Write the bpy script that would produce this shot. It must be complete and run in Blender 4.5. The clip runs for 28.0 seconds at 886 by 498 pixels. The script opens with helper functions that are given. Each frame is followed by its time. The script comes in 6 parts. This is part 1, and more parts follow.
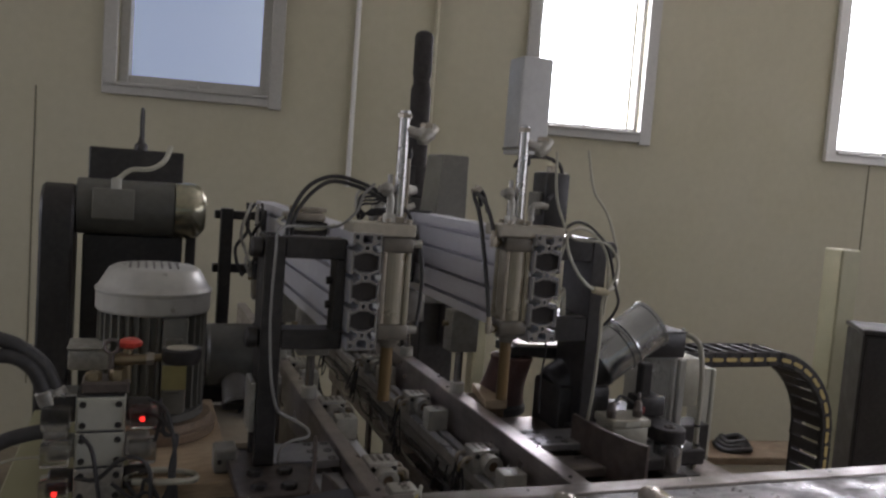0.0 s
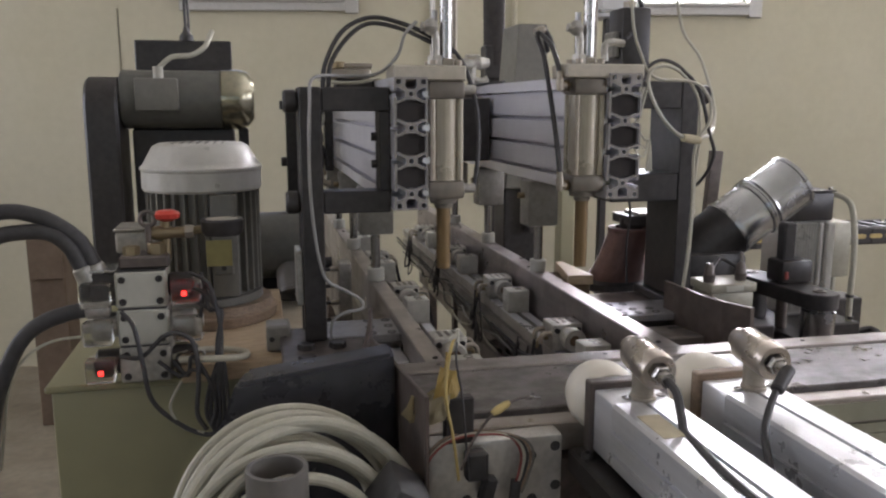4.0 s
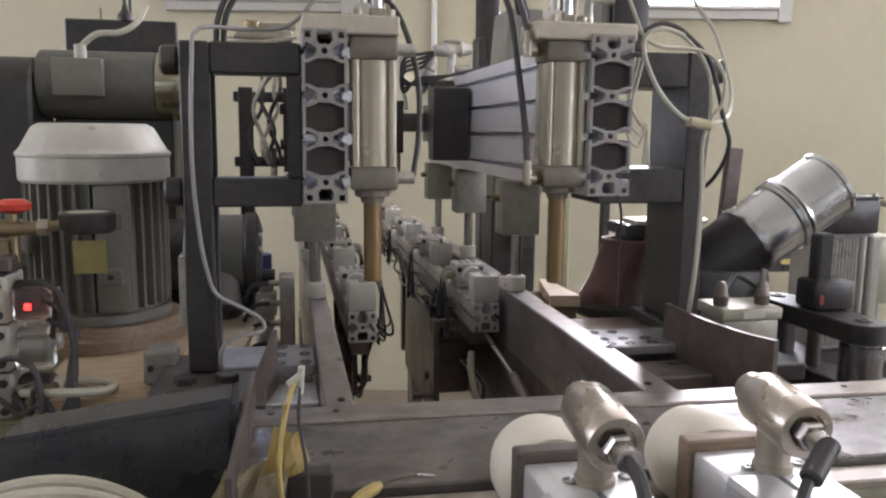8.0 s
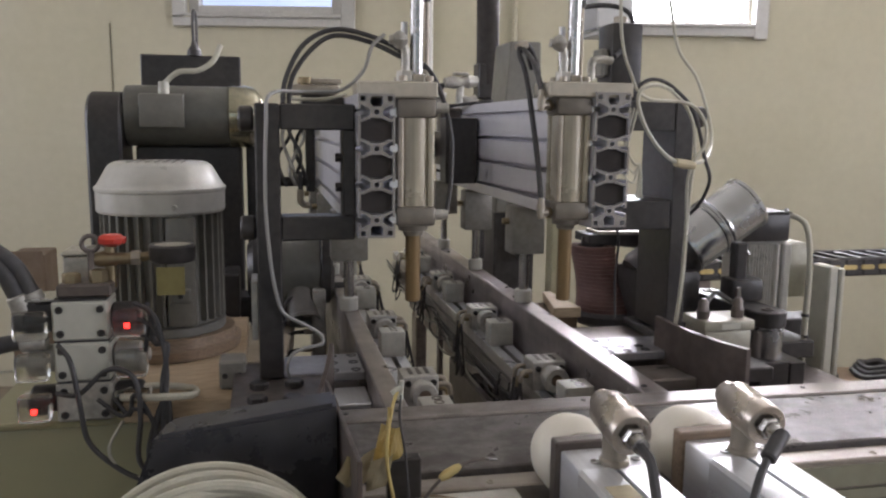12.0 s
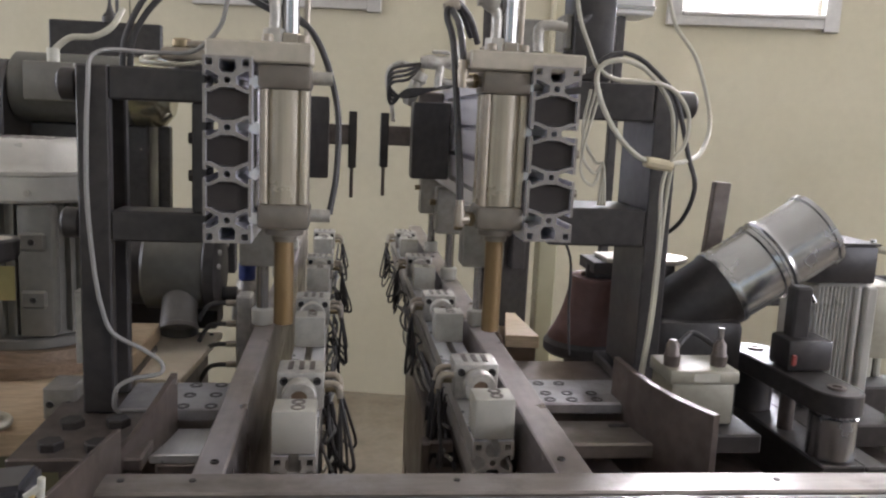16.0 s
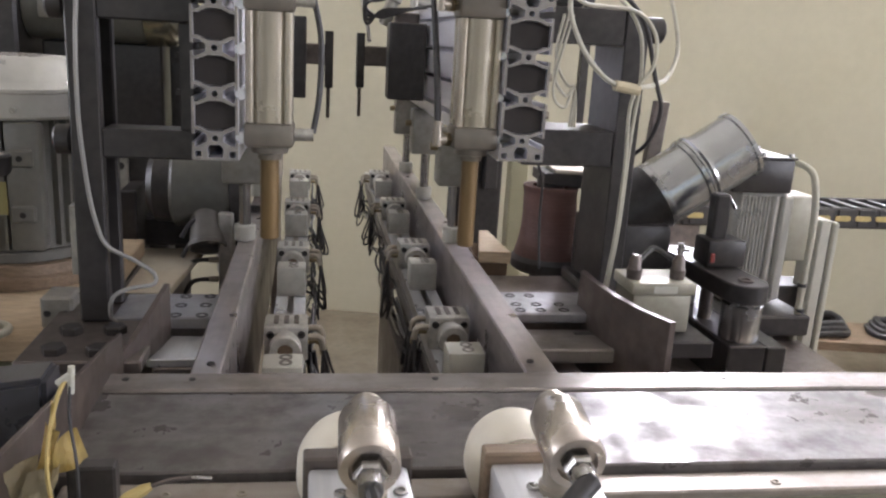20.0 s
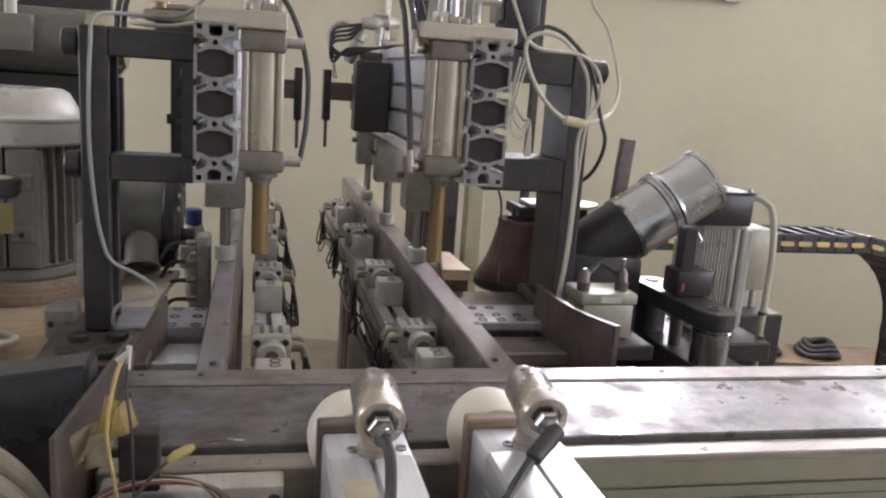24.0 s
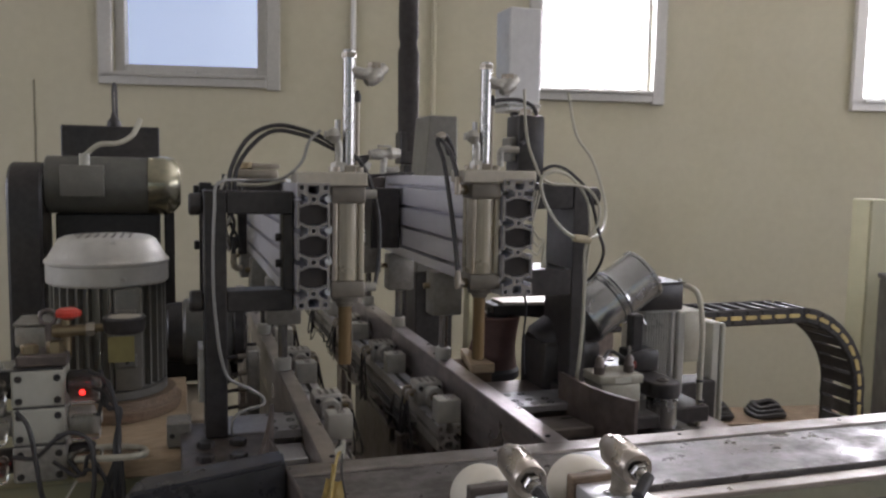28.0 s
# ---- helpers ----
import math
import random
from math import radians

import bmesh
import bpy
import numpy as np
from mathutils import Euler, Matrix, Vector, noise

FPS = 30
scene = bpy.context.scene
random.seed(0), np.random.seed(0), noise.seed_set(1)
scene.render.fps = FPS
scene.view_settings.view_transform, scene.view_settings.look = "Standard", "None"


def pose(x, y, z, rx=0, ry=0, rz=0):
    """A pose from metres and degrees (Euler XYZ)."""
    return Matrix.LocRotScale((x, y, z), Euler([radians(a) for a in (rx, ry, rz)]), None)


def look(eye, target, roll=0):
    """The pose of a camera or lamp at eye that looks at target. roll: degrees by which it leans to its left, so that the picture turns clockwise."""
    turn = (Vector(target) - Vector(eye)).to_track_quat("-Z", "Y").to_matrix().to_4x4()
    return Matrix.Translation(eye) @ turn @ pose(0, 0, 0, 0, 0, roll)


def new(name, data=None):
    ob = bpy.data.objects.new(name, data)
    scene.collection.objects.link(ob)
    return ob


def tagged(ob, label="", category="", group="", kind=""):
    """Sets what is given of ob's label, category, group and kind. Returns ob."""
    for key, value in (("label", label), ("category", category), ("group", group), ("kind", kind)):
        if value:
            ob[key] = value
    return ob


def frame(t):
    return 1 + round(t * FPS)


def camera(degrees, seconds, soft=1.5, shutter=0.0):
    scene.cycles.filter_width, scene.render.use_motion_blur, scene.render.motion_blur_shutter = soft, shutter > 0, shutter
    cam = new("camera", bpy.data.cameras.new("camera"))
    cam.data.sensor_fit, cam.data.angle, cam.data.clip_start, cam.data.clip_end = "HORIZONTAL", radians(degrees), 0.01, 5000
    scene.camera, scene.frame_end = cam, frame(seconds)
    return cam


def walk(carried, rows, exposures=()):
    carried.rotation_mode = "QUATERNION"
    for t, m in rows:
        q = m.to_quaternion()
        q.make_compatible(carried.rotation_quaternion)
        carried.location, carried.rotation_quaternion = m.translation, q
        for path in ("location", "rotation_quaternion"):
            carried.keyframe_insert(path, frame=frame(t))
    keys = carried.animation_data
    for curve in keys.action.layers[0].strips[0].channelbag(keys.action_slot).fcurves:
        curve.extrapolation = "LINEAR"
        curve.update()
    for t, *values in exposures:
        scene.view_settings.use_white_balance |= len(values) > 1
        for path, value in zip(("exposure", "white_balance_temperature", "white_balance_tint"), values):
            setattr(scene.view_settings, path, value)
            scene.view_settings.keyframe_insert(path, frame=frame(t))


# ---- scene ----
cam = camera(57.6, 28.0, soft=2.2, shutter=0.5)
PATH = [
    (0, (-0.039, -0.047, 1.345), (0.671, 1.815, 1.186), 4.29),
    (0.5, (-0.049, -0.041, 1.301), (0.586, 1.843, 1.089), 3.31),
    (1, (0.063, 0.056, 1.235), (0.500, 1.987, 0.952), 2.63),
    (1.5, (0.097, 0.064, 1.217), (0.555, 1.973, 0.836), 1.42),
    (2, (0.087, 0.053, 1.219), (0.521, 1.972, 0.857), 0.77),
    (2.5, (0.086, 0.053, 1.220), (0.521, 1.973, 0.865), 0.03),
    (4.5, (0.089, 0.056, 1.215), (0.540, 1.974, 0.869), -0.02),
    (5, (0.113, 0.087, 1.210), (0.576, 2.001, 0.858), 0.10),
    (5.5, (0.162, 0.162, 1.197), (0.619, 2.075, 0.834), 0.26),
    (6, (0.210, 0.232, 1.175), (0.629, 2.143, 0.758), 0.18),
    (6.5, (0.241, 0.264, 1.171), (0.634, 2.178, 0.742), -0.04),
    (7, (0.249, 0.285, 1.156), (0.607, 2.220, 0.798), 0.05),
    (7.5, (0.251, 0.293, 1.152), (0.632, 2.227, 0.818), 0.31),
    (8, (0.258, 0.292, 1.152), (0.641, 2.234, 0.863), 0.60),
    (8.5, (0.263, 0.290, 1.154), (0.633, 2.238, 0.893), 0.52),
    (9, (0.261, 0.290, 1.153), (0.635, 2.238, 0.897), 0.71),
    (9.5, (0.259, 0.287, 1.157), (0.637, 2.235, 0.904), 0.74),
    (10, (0.255, 0.287, 1.157), (0.636, 2.234, 0.909), 0.90),
    (10.5, (0.248, 0.281, 1.160), (0.638, 2.227, 0.910), 1.11),
    (11, (0.220, 0.241, 1.179), (0.620, 2.184, 0.925), 1.47),
    (11.5, (0.184, 0.177, 1.203), (0.587, 2.118, 0.938), 0.88),
    (12, (0.160, 0.137, 1.218), (0.588, 2.068, 0.918), 0.62),
    (12.5, (0.139, 0.121, 1.223), (0.675, 2.023, 0.914), 1.27),
    (13, (0.147, 0.121, 1.214), (0.729, 2.013, 0.925), 1.34),
    (13.5, (0.153, 0.124, 1.218), (0.851, 1.981, 0.970), 1.60),
    (15.5, (0.401, 0.340, 1.213), (0.694, 2.286, 0.853), 2.14),
    (16, (0.418, 0.348, 1.205), (0.670, 2.308, 0.891), 2.55),
    (16.5, (0.423, 0.338, 1.207), (0.690, 2.296, 0.905), 2.66),
    (17, (0.422, 0.334, 1.209), (0.709, 2.291, 0.915), 2.97),
    (17.5, (0.425, 0.331, 1.208), (0.700, 2.289, 0.905), 3.11),
    (18, (0.424, 0.333, 1.206), (0.706, 2.290, 0.903), 3.17),
    (18.5, (0.425, 0.331, 1.204), (0.712, 2.285, 0.887), 3.27),
    (19, (0.421, 0.326, 1.202), (0.710, 2.277, 0.867), 3.38),
    (19.5, (0.410, 0.315, 1.204), (0.717, 2.238, 0.749), 3.29),
    (20, (0.403, 0.298, 1.209), (0.730, 2.207, 0.710), 3.32),
    (20.5, (0.402, 0.291, 1.208), (0.751, 2.187, 0.674), 3.48),
    (22.5, (0.376, 0.248, 1.212), (0.765, 2.145, 0.712), 3.91),
    (23, (0.365, 0.222, 1.212), (0.783, 2.124, 0.755), 3.94),
    (23.5, (0.356, 0.199, 1.210), (0.797, 2.103, 0.788), 4.01),
    (24, (0.351, 0.188, 1.212), (0.807, 2.091, 0.801), 3.98),
    (24.5, (0.344, 0.184, 1.213), (0.804, 2.089, 0.813), 4.10),
    (25, (0.337, 0.180, 1.216), (0.796, 2.087, 0.826), 4.13),
    (25.5, (0.329, 0.170, 1.219), (0.798, 2.079, 0.848), 4.23),
    (26, (0.318, 0.162, 1.222), (0.803, 2.071, 0.872), 4.38),
    (26.5, (0.304, 0.149, 1.232), (0.819, 2.059, 0.944), 4.39),
    (27, (0.268, 0.116, 1.241), (0.787, 2.035, 1.017), 3.61),
    (27.5, (0.195, 0.052, 1.248), (0.725, 1.968, 1.034), 2.88),
    (28, (0.114, -0.001, 1.280), (0.736, 1.890, 1.088), 1.01),
]

from mathutils.geometry import tessellate_polygon

EXPOSURES = [(t, e, 6220, 20) for t, e in ((0.0, -0.84), (0.4, -0.57), (1.0, 0.22), (1.5, 0.24), (5.0, 0.39), (5.5, 0.64), (6.0, 0.94), (7.0, 1.06), (8.0, 0.72), (10.0, 0.54), (11.0, 0.46), (13.0, 0.44), (16.0, 0.64), (17.0, 0.46), (19.0, 0.54), (20.0, 0.84), (23.0, 0.84), (25.0, 0.56), (26.0, 0.51), (27.0, 0.16), (28.0, -0.12))]
walk(cam, [(t, look(eye, target, roll)) for t, eye, target, roll in PATH], EXPOSURES)

# ---- world and light ----
world = bpy.data.worlds.new("sky")
scene.world = world
world.use_nodes = True
wn = world.node_tree
sky = wn.nodes.new("ShaderNodeTexSky")
sky.sky_type, sky.sun_disc = "NISHITA", False
sky.sun_elevation, sky.sun_rotation = radians(40), radians(30)
wn.links.new(sky.outputs[0], wn.nodes["Background"].inputs[0])
wn.nodes["Background"].inputs[1].default_value = 0.1

WALL_C, WALL_A = Vector((0.475, 3.803, 0)), math.degrees(math.atan2(3.419 - 3.803, 2.418 - 0.475))
WALL = Matrix.Translation(WALL_C) @ Matrix.Rotation(radians(WALL_A), 4, "Z")  # x along the window wall, y outwards
ROOM = (-3.4, 5.2, -6.0, 3.3)  # along the wall, behind, height


def window_lamp(name, m, w, h, power, colour):
    data = bpy.data.lights.new(name, "AREA")
    data.shape, data.size, data.size_y, data.energy, data.color = "RECTANGLE", w, h, power, colour
    ob = new(name, data)
    ob.matrix_world = m
    return ob


# ---- materials ----
def material(name, colour, rough=0.5, metal=0.0, vary=0.15, grain=60.0, bump=0.0, stain=0.0, stain_colour=None, spec=0.5, stretch=(1, 1, 1), rand=0.0, stain_scale=9.0, span=0.12, edge=(0.3, 0.7)):
    """A surface with grain and stains: two noises vary its colour, roughness and relief."""
    m = bpy.data.materials.new(name)
    m.use_nodes = True
    t = m.node_tree
    b = t.nodes["Principled BSDF"]
    b.inputs["Metallic"].default_value = metal
    b.inputs["Specular IOR Level"].default_value = spec
    co = t.nodes.new("ShaderNodeTexCoord")
    mp = t.nodes.new("ShaderNodeMapping")
    mp.inputs["Scale"].default_value = stretch
    t.links.new(co.outputs["Object"], mp.inputs[0])
    fine = t.nodes.new("ShaderNodeTexNoise")
    fine.inputs["Scale"].default_value, fine.inputs["Detail"].default_value = grain, 5
    big = t.nodes.new("ShaderNodeTexNoise")
    big.inputs["Scale"].default_value, big.inputs["Detail"].default_value = stain_scale, 6
    big.inputs["Roughness"].default_value = 0.65
    t.links.new(mp.outputs[0], fine.inputs[0])
    t.links.new(co.outputs["Object"], big.inputs[0])
    ramp = t.nodes.new("ShaderNodeMapRange")
    ramp.inputs[1].default_value, ramp.inputs[2].default_value = 0.3, 0.7
    ramp.inputs[3].default_value, ramp.inputs[4].default_value = 1 - vary, 1 + vary
    t.links.new(fine.outputs[0], ramp.inputs[0])
    base = t.nodes.new("ShaderNodeMix")
    base.data_type = "RGBA"
    base.inputs[6].default_value = (*colour, 1)
    base.inputs[7].default_value = (*(stain_colour or [c * 0.45 for c in colour]), 1)
    sr = t.nodes.new("ShaderNodeMapRange")
    sr.inputs[1].default_value, sr.inputs[2].default_value = 0.45, 0.75
    sr.inputs[3].default_value, sr.inputs[4].default_value = 0.0, stain
    t.links.new(big.outputs[0], sr.inputs[0])
    t.links.new(sr.outputs[0], base.inputs[0])
    mul = t.nodes.new("ShaderNodeVectorMath")
    mul.operation = "SCALE"
    t.links.new(base.outputs[2], mul.inputs[0])
    scale_out = ramp.outputs[0]
    if rand:
        info = t.nodes.new("ShaderNodeObjectInfo")
        rr = t.nodes.new("ShaderNodeMapRange")
        rr.inputs[3].default_value, rr.inputs[4].default_value = 1 - rand, 1 + rand
        t.links.new(info.outputs["Random"], rr.inputs[0])
        mm = t.nodes.new("ShaderNodeMath")
        mm.operation = "MULTIPLY"
        t.links.new(ramp.outputs[0], mm.inputs[0])
        t.links.new(rr.outputs[0], mm.inputs[1])
        scale_out = mm.outputs[0]
    t.links.new(scale_out, mul.inputs["Scale"])
    t.links.new(mul.outputs[0], b.inputs["Base Color"])
    rg = t.nodes.new("ShaderNodeMapRange")
    rg.inputs[1].default_value, rg.inputs[2].default_value = edge
    rg.inputs[3].default_value, rg.inputs[4].default_value = max(rough - span, 0.03), min(rough + span, 1)
    t.links.new(big.outputs[0], rg.inputs[0])
    t.links.new(rg.outputs[0], b.inputs["Roughness"])
    if bump:
        bp = t.nodes.new("ShaderNodeBump")
        bp.inputs["Strength"].default_value, bp.inputs["Distance"].default_value = bump, 0.002
        t.links.new(fine.outputs[0], bp.inputs["Height"])
        t.links.new(bp.outputs[0], b.inputs["Normal"])
    return m


def glowing(name, colour, strength):
    m = bpy.data.materials.new(name)
    m.use_nodes = True
    b = m.node_tree.nodes["Principled BSDF"]
    b.inputs["Base Color"].default_value = (*colour, 1)
    b.inputs["Emission Color"].default_value = (*colour, 1)
    b.inputs["Emission Strength"].default_value = strength
    return m


def glassy(name, colour, rough, ior=1.45):
    m = bpy.data.materials.new(name)
    m.use_nodes = True
    b = m.node_tree.nodes["Principled BSDF"]
    b.inputs["Base Color"].default_value = (*colour, 1)
    b.inputs["Transmission Weight"].default_value = 1.0
    b.inputs["Roughness"].default_value, b.inputs["IOR"].default_value = rough, ior
    return m


WALLPAINT = material("wall_paint", (0.50, 0.468, 0.345), 0.75, vary=0.03, grain=25, bump=0.08, stain=0.25, stain_colour=(0.43, 0.395, 0.255), stain_scale=1.6)
CEILPAINT = material("ceiling_paint", (0.8, 0.78, 0.72), 0.8, vary=0.03)
CONCRETE = material("concrete_floor", (0.25, 0.215, 0.16), 0.7, vary=0.15, grain=40, bump=0.2, stain=0.6, stain_colour=(0.13, 0.10, 0.07), stain_scale=5)
ALU = material("aluminium", (0.72, 0.73, 0.75), 0.33, 0.6, vary=0.06, grain=200, stretch=(1, 0.05, 1), stain=0.25, stain_colour=(0.5, 0.48, 0.45))
ALUBLUE = material("anodised_aluminium", (0.66, 0.655, 0.70), 0.4, 0.35, vary=0.03, grain=150, stretch=(1, 0.05, 1), stain=0.15)
ALUSAT = material("satin_cylinder_aluminium", (0.40, 0.365, 0.285), 0.34, 0.25, vary=0.28, grain=70, stretch=(1, 1, 0.03), stain=0.5, stain_colour=(0.30, 0.27, 0.21))
CASTALU = material("cast_aluminium", (0.48, 0.465, 0.42), 0.42, 0.5, vary=0.14, grain=120, bump=0.15, stain=0.6, stain_colour=(0.15, 0.14, 0.12), stain_scale=20)
STEEL = material("machined_steel", (0.27, 0.243, 0.225), 0.44, 0.6, vary=0.14, grain=90, stretch=(0.2, 1, 1), stain=0.75, stain_colour=(0.13, 0.112, 0.095), stain_scale=14, bump=0.04, spec=0.4, span=0.16)
STEELDK = material("oily_steel", (0.24, 0.205, 0.185), 0.38, 0.75, vary=0.2, grain=70, stain=0.7, stain_colour=(0.07, 0.06, 0.055), bump=0.04)
RAILST = material("ground_rail_steel", (0.41, 0.37, 0.36), 0.34, 0.8, vary=0.12, grain=80, stretch=(1, 0.1, 1), stain=0.5, stain_colour=(0.15, 0.14, 0.13))
CHROME = material("chrome", (0.42, 0.41, 0.40), 0.24, 1.0, vary=0.04, stain=0.1)
GALV = material("galvanised_sheet", (0.46, 0.468, 0.472), 0.25, 0.93, vary=0.06, grain=45, stain=0.3, stain_colour=(0.34, 0.345, 0.347), stain_scale=12, span=0.05)
BLACKPT = material("black_paint", (0.030, 0.027, 0.026), 0.42, vary=0.25, grain=80, stain=0.5, stain_colour=(0.065, 0.058, 0.052), bump=0.05)
NAVYPT = material("dark_cover_paint", (0.034, 0.034, 0.041), 0.27, vary=0.2, grain=60, stain=0.4, stain_colour=(0.045, 0.044, 0.048), spec=0.7)
DARKST = material("blackened_bracket_steel", (0.145, 0.122, 0.110), 0.38, 0.5, vary=0.2, grain=60, stain=0.6, stain_colour=(0.13, 0.115, 0.10))
RUBBER = material("black_rubber", (0.046, 0.044, 0.044), 0.5, vary=0.2, grain=90)
MOTORGR = material("motor_grey_paint", (0.175, 0.168, 0.145), 0.42, vary=0.08, grain=80, stain=0.35, stain_colour=(0.12, 0.115, 0.10), bump=0.05)
MOTORSIL = material("motor_cowl_paint", (0.56, 0.55, 0.51), 0.36, 0.2, vary=0.05, stain=0.3)
GREENGR = material("green_grey_paint", (0.115, 0.113, 0.098), 0.4, vary=0.1, stain=0.4)
CREAM = material("cream_paint", (0.42, 0.40, 0.26), 0.45, vary=0.04, grain=20, stain=0.2, stain_colour=(0.45, 0.42, 0.28))
CREAMPL = material("cream_plastic", (0.46, 0.455, 0.39), 0.5, vary=0.05, stain=0.3, stain_colour=(0.45, 0.42, 0.33))
WHITEPL = material("white_nylon", (0.74, 0.70, 0.60), 0.45, vary=0.05, grain=40, stain=0.3, stain_colour=(0.6, 0.53, 0.40))
CABLEWH = material("pale_cable_sheath", (0.45, 0.435, 0.35), 0.5, vary=0.06, grain=120, stain=0.3, stain_colour=(0.45, 0.42, 0.34))
BROWNROD = material("oily_brown_rod", (0.19, 0.125, 0.055), 0.4, 0.3, vary=0.2, grain=60, stretch=(1, 1, 0.1), stain=0.6, stain_colour=(0.2, 0.13, 0.06))
REDBROWN = material("red_brown_bellows", (0.125, 0.062, 0.05), 0.6, vary=0.12, grain=60, stain=0.5, stain_colour=(0.07, 0.04, 0.034))
WOOD = material("plywood", (0.47, 0.36, 0.235), 0.6, vary=0.18, grain=35, stretch=(1, 8, 8), stain=0.4, stain_colour=(0.33, 0.22, 0.12))
BOARD = material("dark_wooden_board", (0.27, 0.195, 0.13), 0.6, vary=0.2, grain=35, stretch=(1, 8, 8), stain=0.5)
REDPL = material("red_plastic", (0.55, 0.05, 0.03), 0.4, vary=0.08)
BRASS = material("brass", (0.28, 0.225, 0.14), 0.48, 0.9, vary=0.1, stain=0.4)
YELLOW = material("yellow_tape", (0.52, 0.40, 0.15), 0.5, vary=0.12, grain=60, stain=0.4, stain_colour=(0.48, 0.40, 0.2))
MASKTAPE = material("masking_tape", (0.48, 0.42, 0.28), 0.7, vary=0.1, grain=60, bump=0.2)
BLUEPL = material("blue_plastic", (0.04, 0.06, 0.20), 0.4)
WINFRAME = material("window_frame_aluminium", (0.5, 0.49, 0.46), 0.45, 0.5, vary=0.05)
WHITEPT = material("white_gloss_paint", (0.75, 0.74, 0.70), 0.4, vary=0.03)
CLEARPL = glassy("clear_plastic", (0.9, 0.9, 0.88), 0.25)
PRESSCAP = material("stained_end_cap", (0.185, 0.165, 0.135), 0.42, 0.25, vary=0.15, grain=50, stain=0.5, stain_colour=(0.12, 0.105, 0.085))
CAPPLATE = material("beige_cast_plate", (0.46, 0.425, 0.35), 0.5, 0.3, vary=0.08, grain=90, bump=0.1, stain=0.35, stain_colour=(0.36, 0.32, 0.24))
BEDST = material("worn_bed_steel", (0.155, 0.142, 0.135), 0.44, 0.35, vary=0.22, grain=60, stretch=(0.25, 1, 1), stain=0.95, stain_colour=(0.075, 0.066, 0.058), stain_scale=17, bump=0.06, spec=0.4, span=0.22, edge=(0.38, 0.62))
FITTING = material("beige_nickel", (0.37, 0.33, 0.27), 0.38, 0.6, vary=0.1, grain=80, stain=0.4)
BROWNPAD = material("brown_rubber_pad", (0.15, 0.10, 0.06), 0.6, vary=0.15, grain=60)
EDGEST = material("brownish_edge_steel", (0.33, 0.295, 0.26), 0.46, 0.4, vary=0.12, grain=80, stretch=(0.1, 1, 1), stain=0.7, stain_colour=(0.17, 0.14, 0.11), stain_scale=16, spec=0.4)
PALEPLY = material("pale_worn_plywood", (0.70, 0.64, 0.52), 0.55, vary=0.1, grain=35, stretch=(1, 8, 8), stain=0.5, stain_colour=(0.40, 0.28, 0.17), stain_scale=8)
# near-black colour that stands for the shade deep in the beam chambers
CHAMBERDK = material("chamber_shade_dark", (0.036, 0.031, 0.029), 0.9, vary=0.1)
TANKPT = material("olive_cream_tank_paint", (0.30, 0.285, 0.165), 0.42, vary=0.05, grain=20, stain=0.3, stain_colour=(0.24, 0.225, 0.125), stain_scale=5)
FOOTALU = material("brownish_cast_aluminium", (0.27, 0.255, 0.225), 0.5, 0.35, vary=0.12, grain=100, bump=0.1, stain=0.4)
VALVEGR = material("olive_grey_cast", (0.33, 0.315, 0.25), 0.45, 0.2, vary=0.1, grain=80, bump=0.08, stain=0.4)
PLATEST = material("scuffed_plate_steel", (0.33, 0.325, 0.335), 0.38, 0.6, vary=0.15, grain=60, stain=0.6, stain_colour=(0.16, 0.15, 0.145), stain_scale=14, bump=0.04)
REDWIRE = material("dark_red_wire", (0.24, 0.05, 0.04), 0.45)
RAWCUT = material("saw_cut_aluminium", (0.29, 0.275, 0.26), 0.5, 0.4, vary=0.15, grain=160, stain=0.5, stain_colour=(0.2, 0.18, 0.155), stain_scale=25)
RAILALU = material("dirty_rail_aluminium", (0.54, 0.52, 0.48), 0.4, 0.45, vary=0.1, grain=150, stretch=(1, 0.05, 1), stain=0.6, stain_colour=(0.22, 0.195, 0.17), stain_scale=14)
GUARDST = material("brown_guard_steel", (0.105, 0.085, 0.075), 0.42, 0.4, vary=0.2, grain=60, stain=0.6, stain_colour=(0.15, 0.11, 0.085), stain_scale=14)
STUBGR = material("dark_grey_pipe", (0.15, 0.14, 0.125), 0.5, vary=0.1, stain=0.4)
PALETUBE = material("grey_air_tube", (0.26, 0.255, 0.24), 0.35, vary=0.05)
CONNECT = material("turned_nickel", (0.52, 0.47, 0.41), 0.3, 0.8, vary=0.12, grain=90, stretch=(1, 0.2, 1), stain=0.5, stain_colour=(0.25, 0.21, 0.17), stain_scale=22)
RISER = material("dull_brown_black_tube", (0.045, 0.040, 0.038), 0.85, vary=0.15)
BLOCKPL = material("stop_block_plastic", (0.43, 0.42, 0.365), 0.42, vary=0.08, grain=90, stain=0.6, stain_colour=(0.26, 0.245, 0.205), stain_scale=22)
CARDBOARD = material("brown_cardboard", (0.16, 0.115, 0.08), 0.8, vary=0.08, stain=0.3)
LED = glowing("red_led", (1.0, 0.03, 0.02), 3.0)
DAYLIGHT = glowing("daylight_haze", (1.0, 0.985, 0.95), 3.6)
BLUELIGHT = glowing("pale_blue_sky_glow", (0.62, 0.74, 1.0), 0.42)


# ---- mesh helpers ----
ORIGIN = {}


def thing(name, label, category, at=(0, 0, 0), group="", kind=""):
    ob = new(name)
    ob.empty_display_size = 0.05
    ob.location = at
    ORIGIN[ob] = Vector(at)
    return tagged(ob, label, category, group, kind)


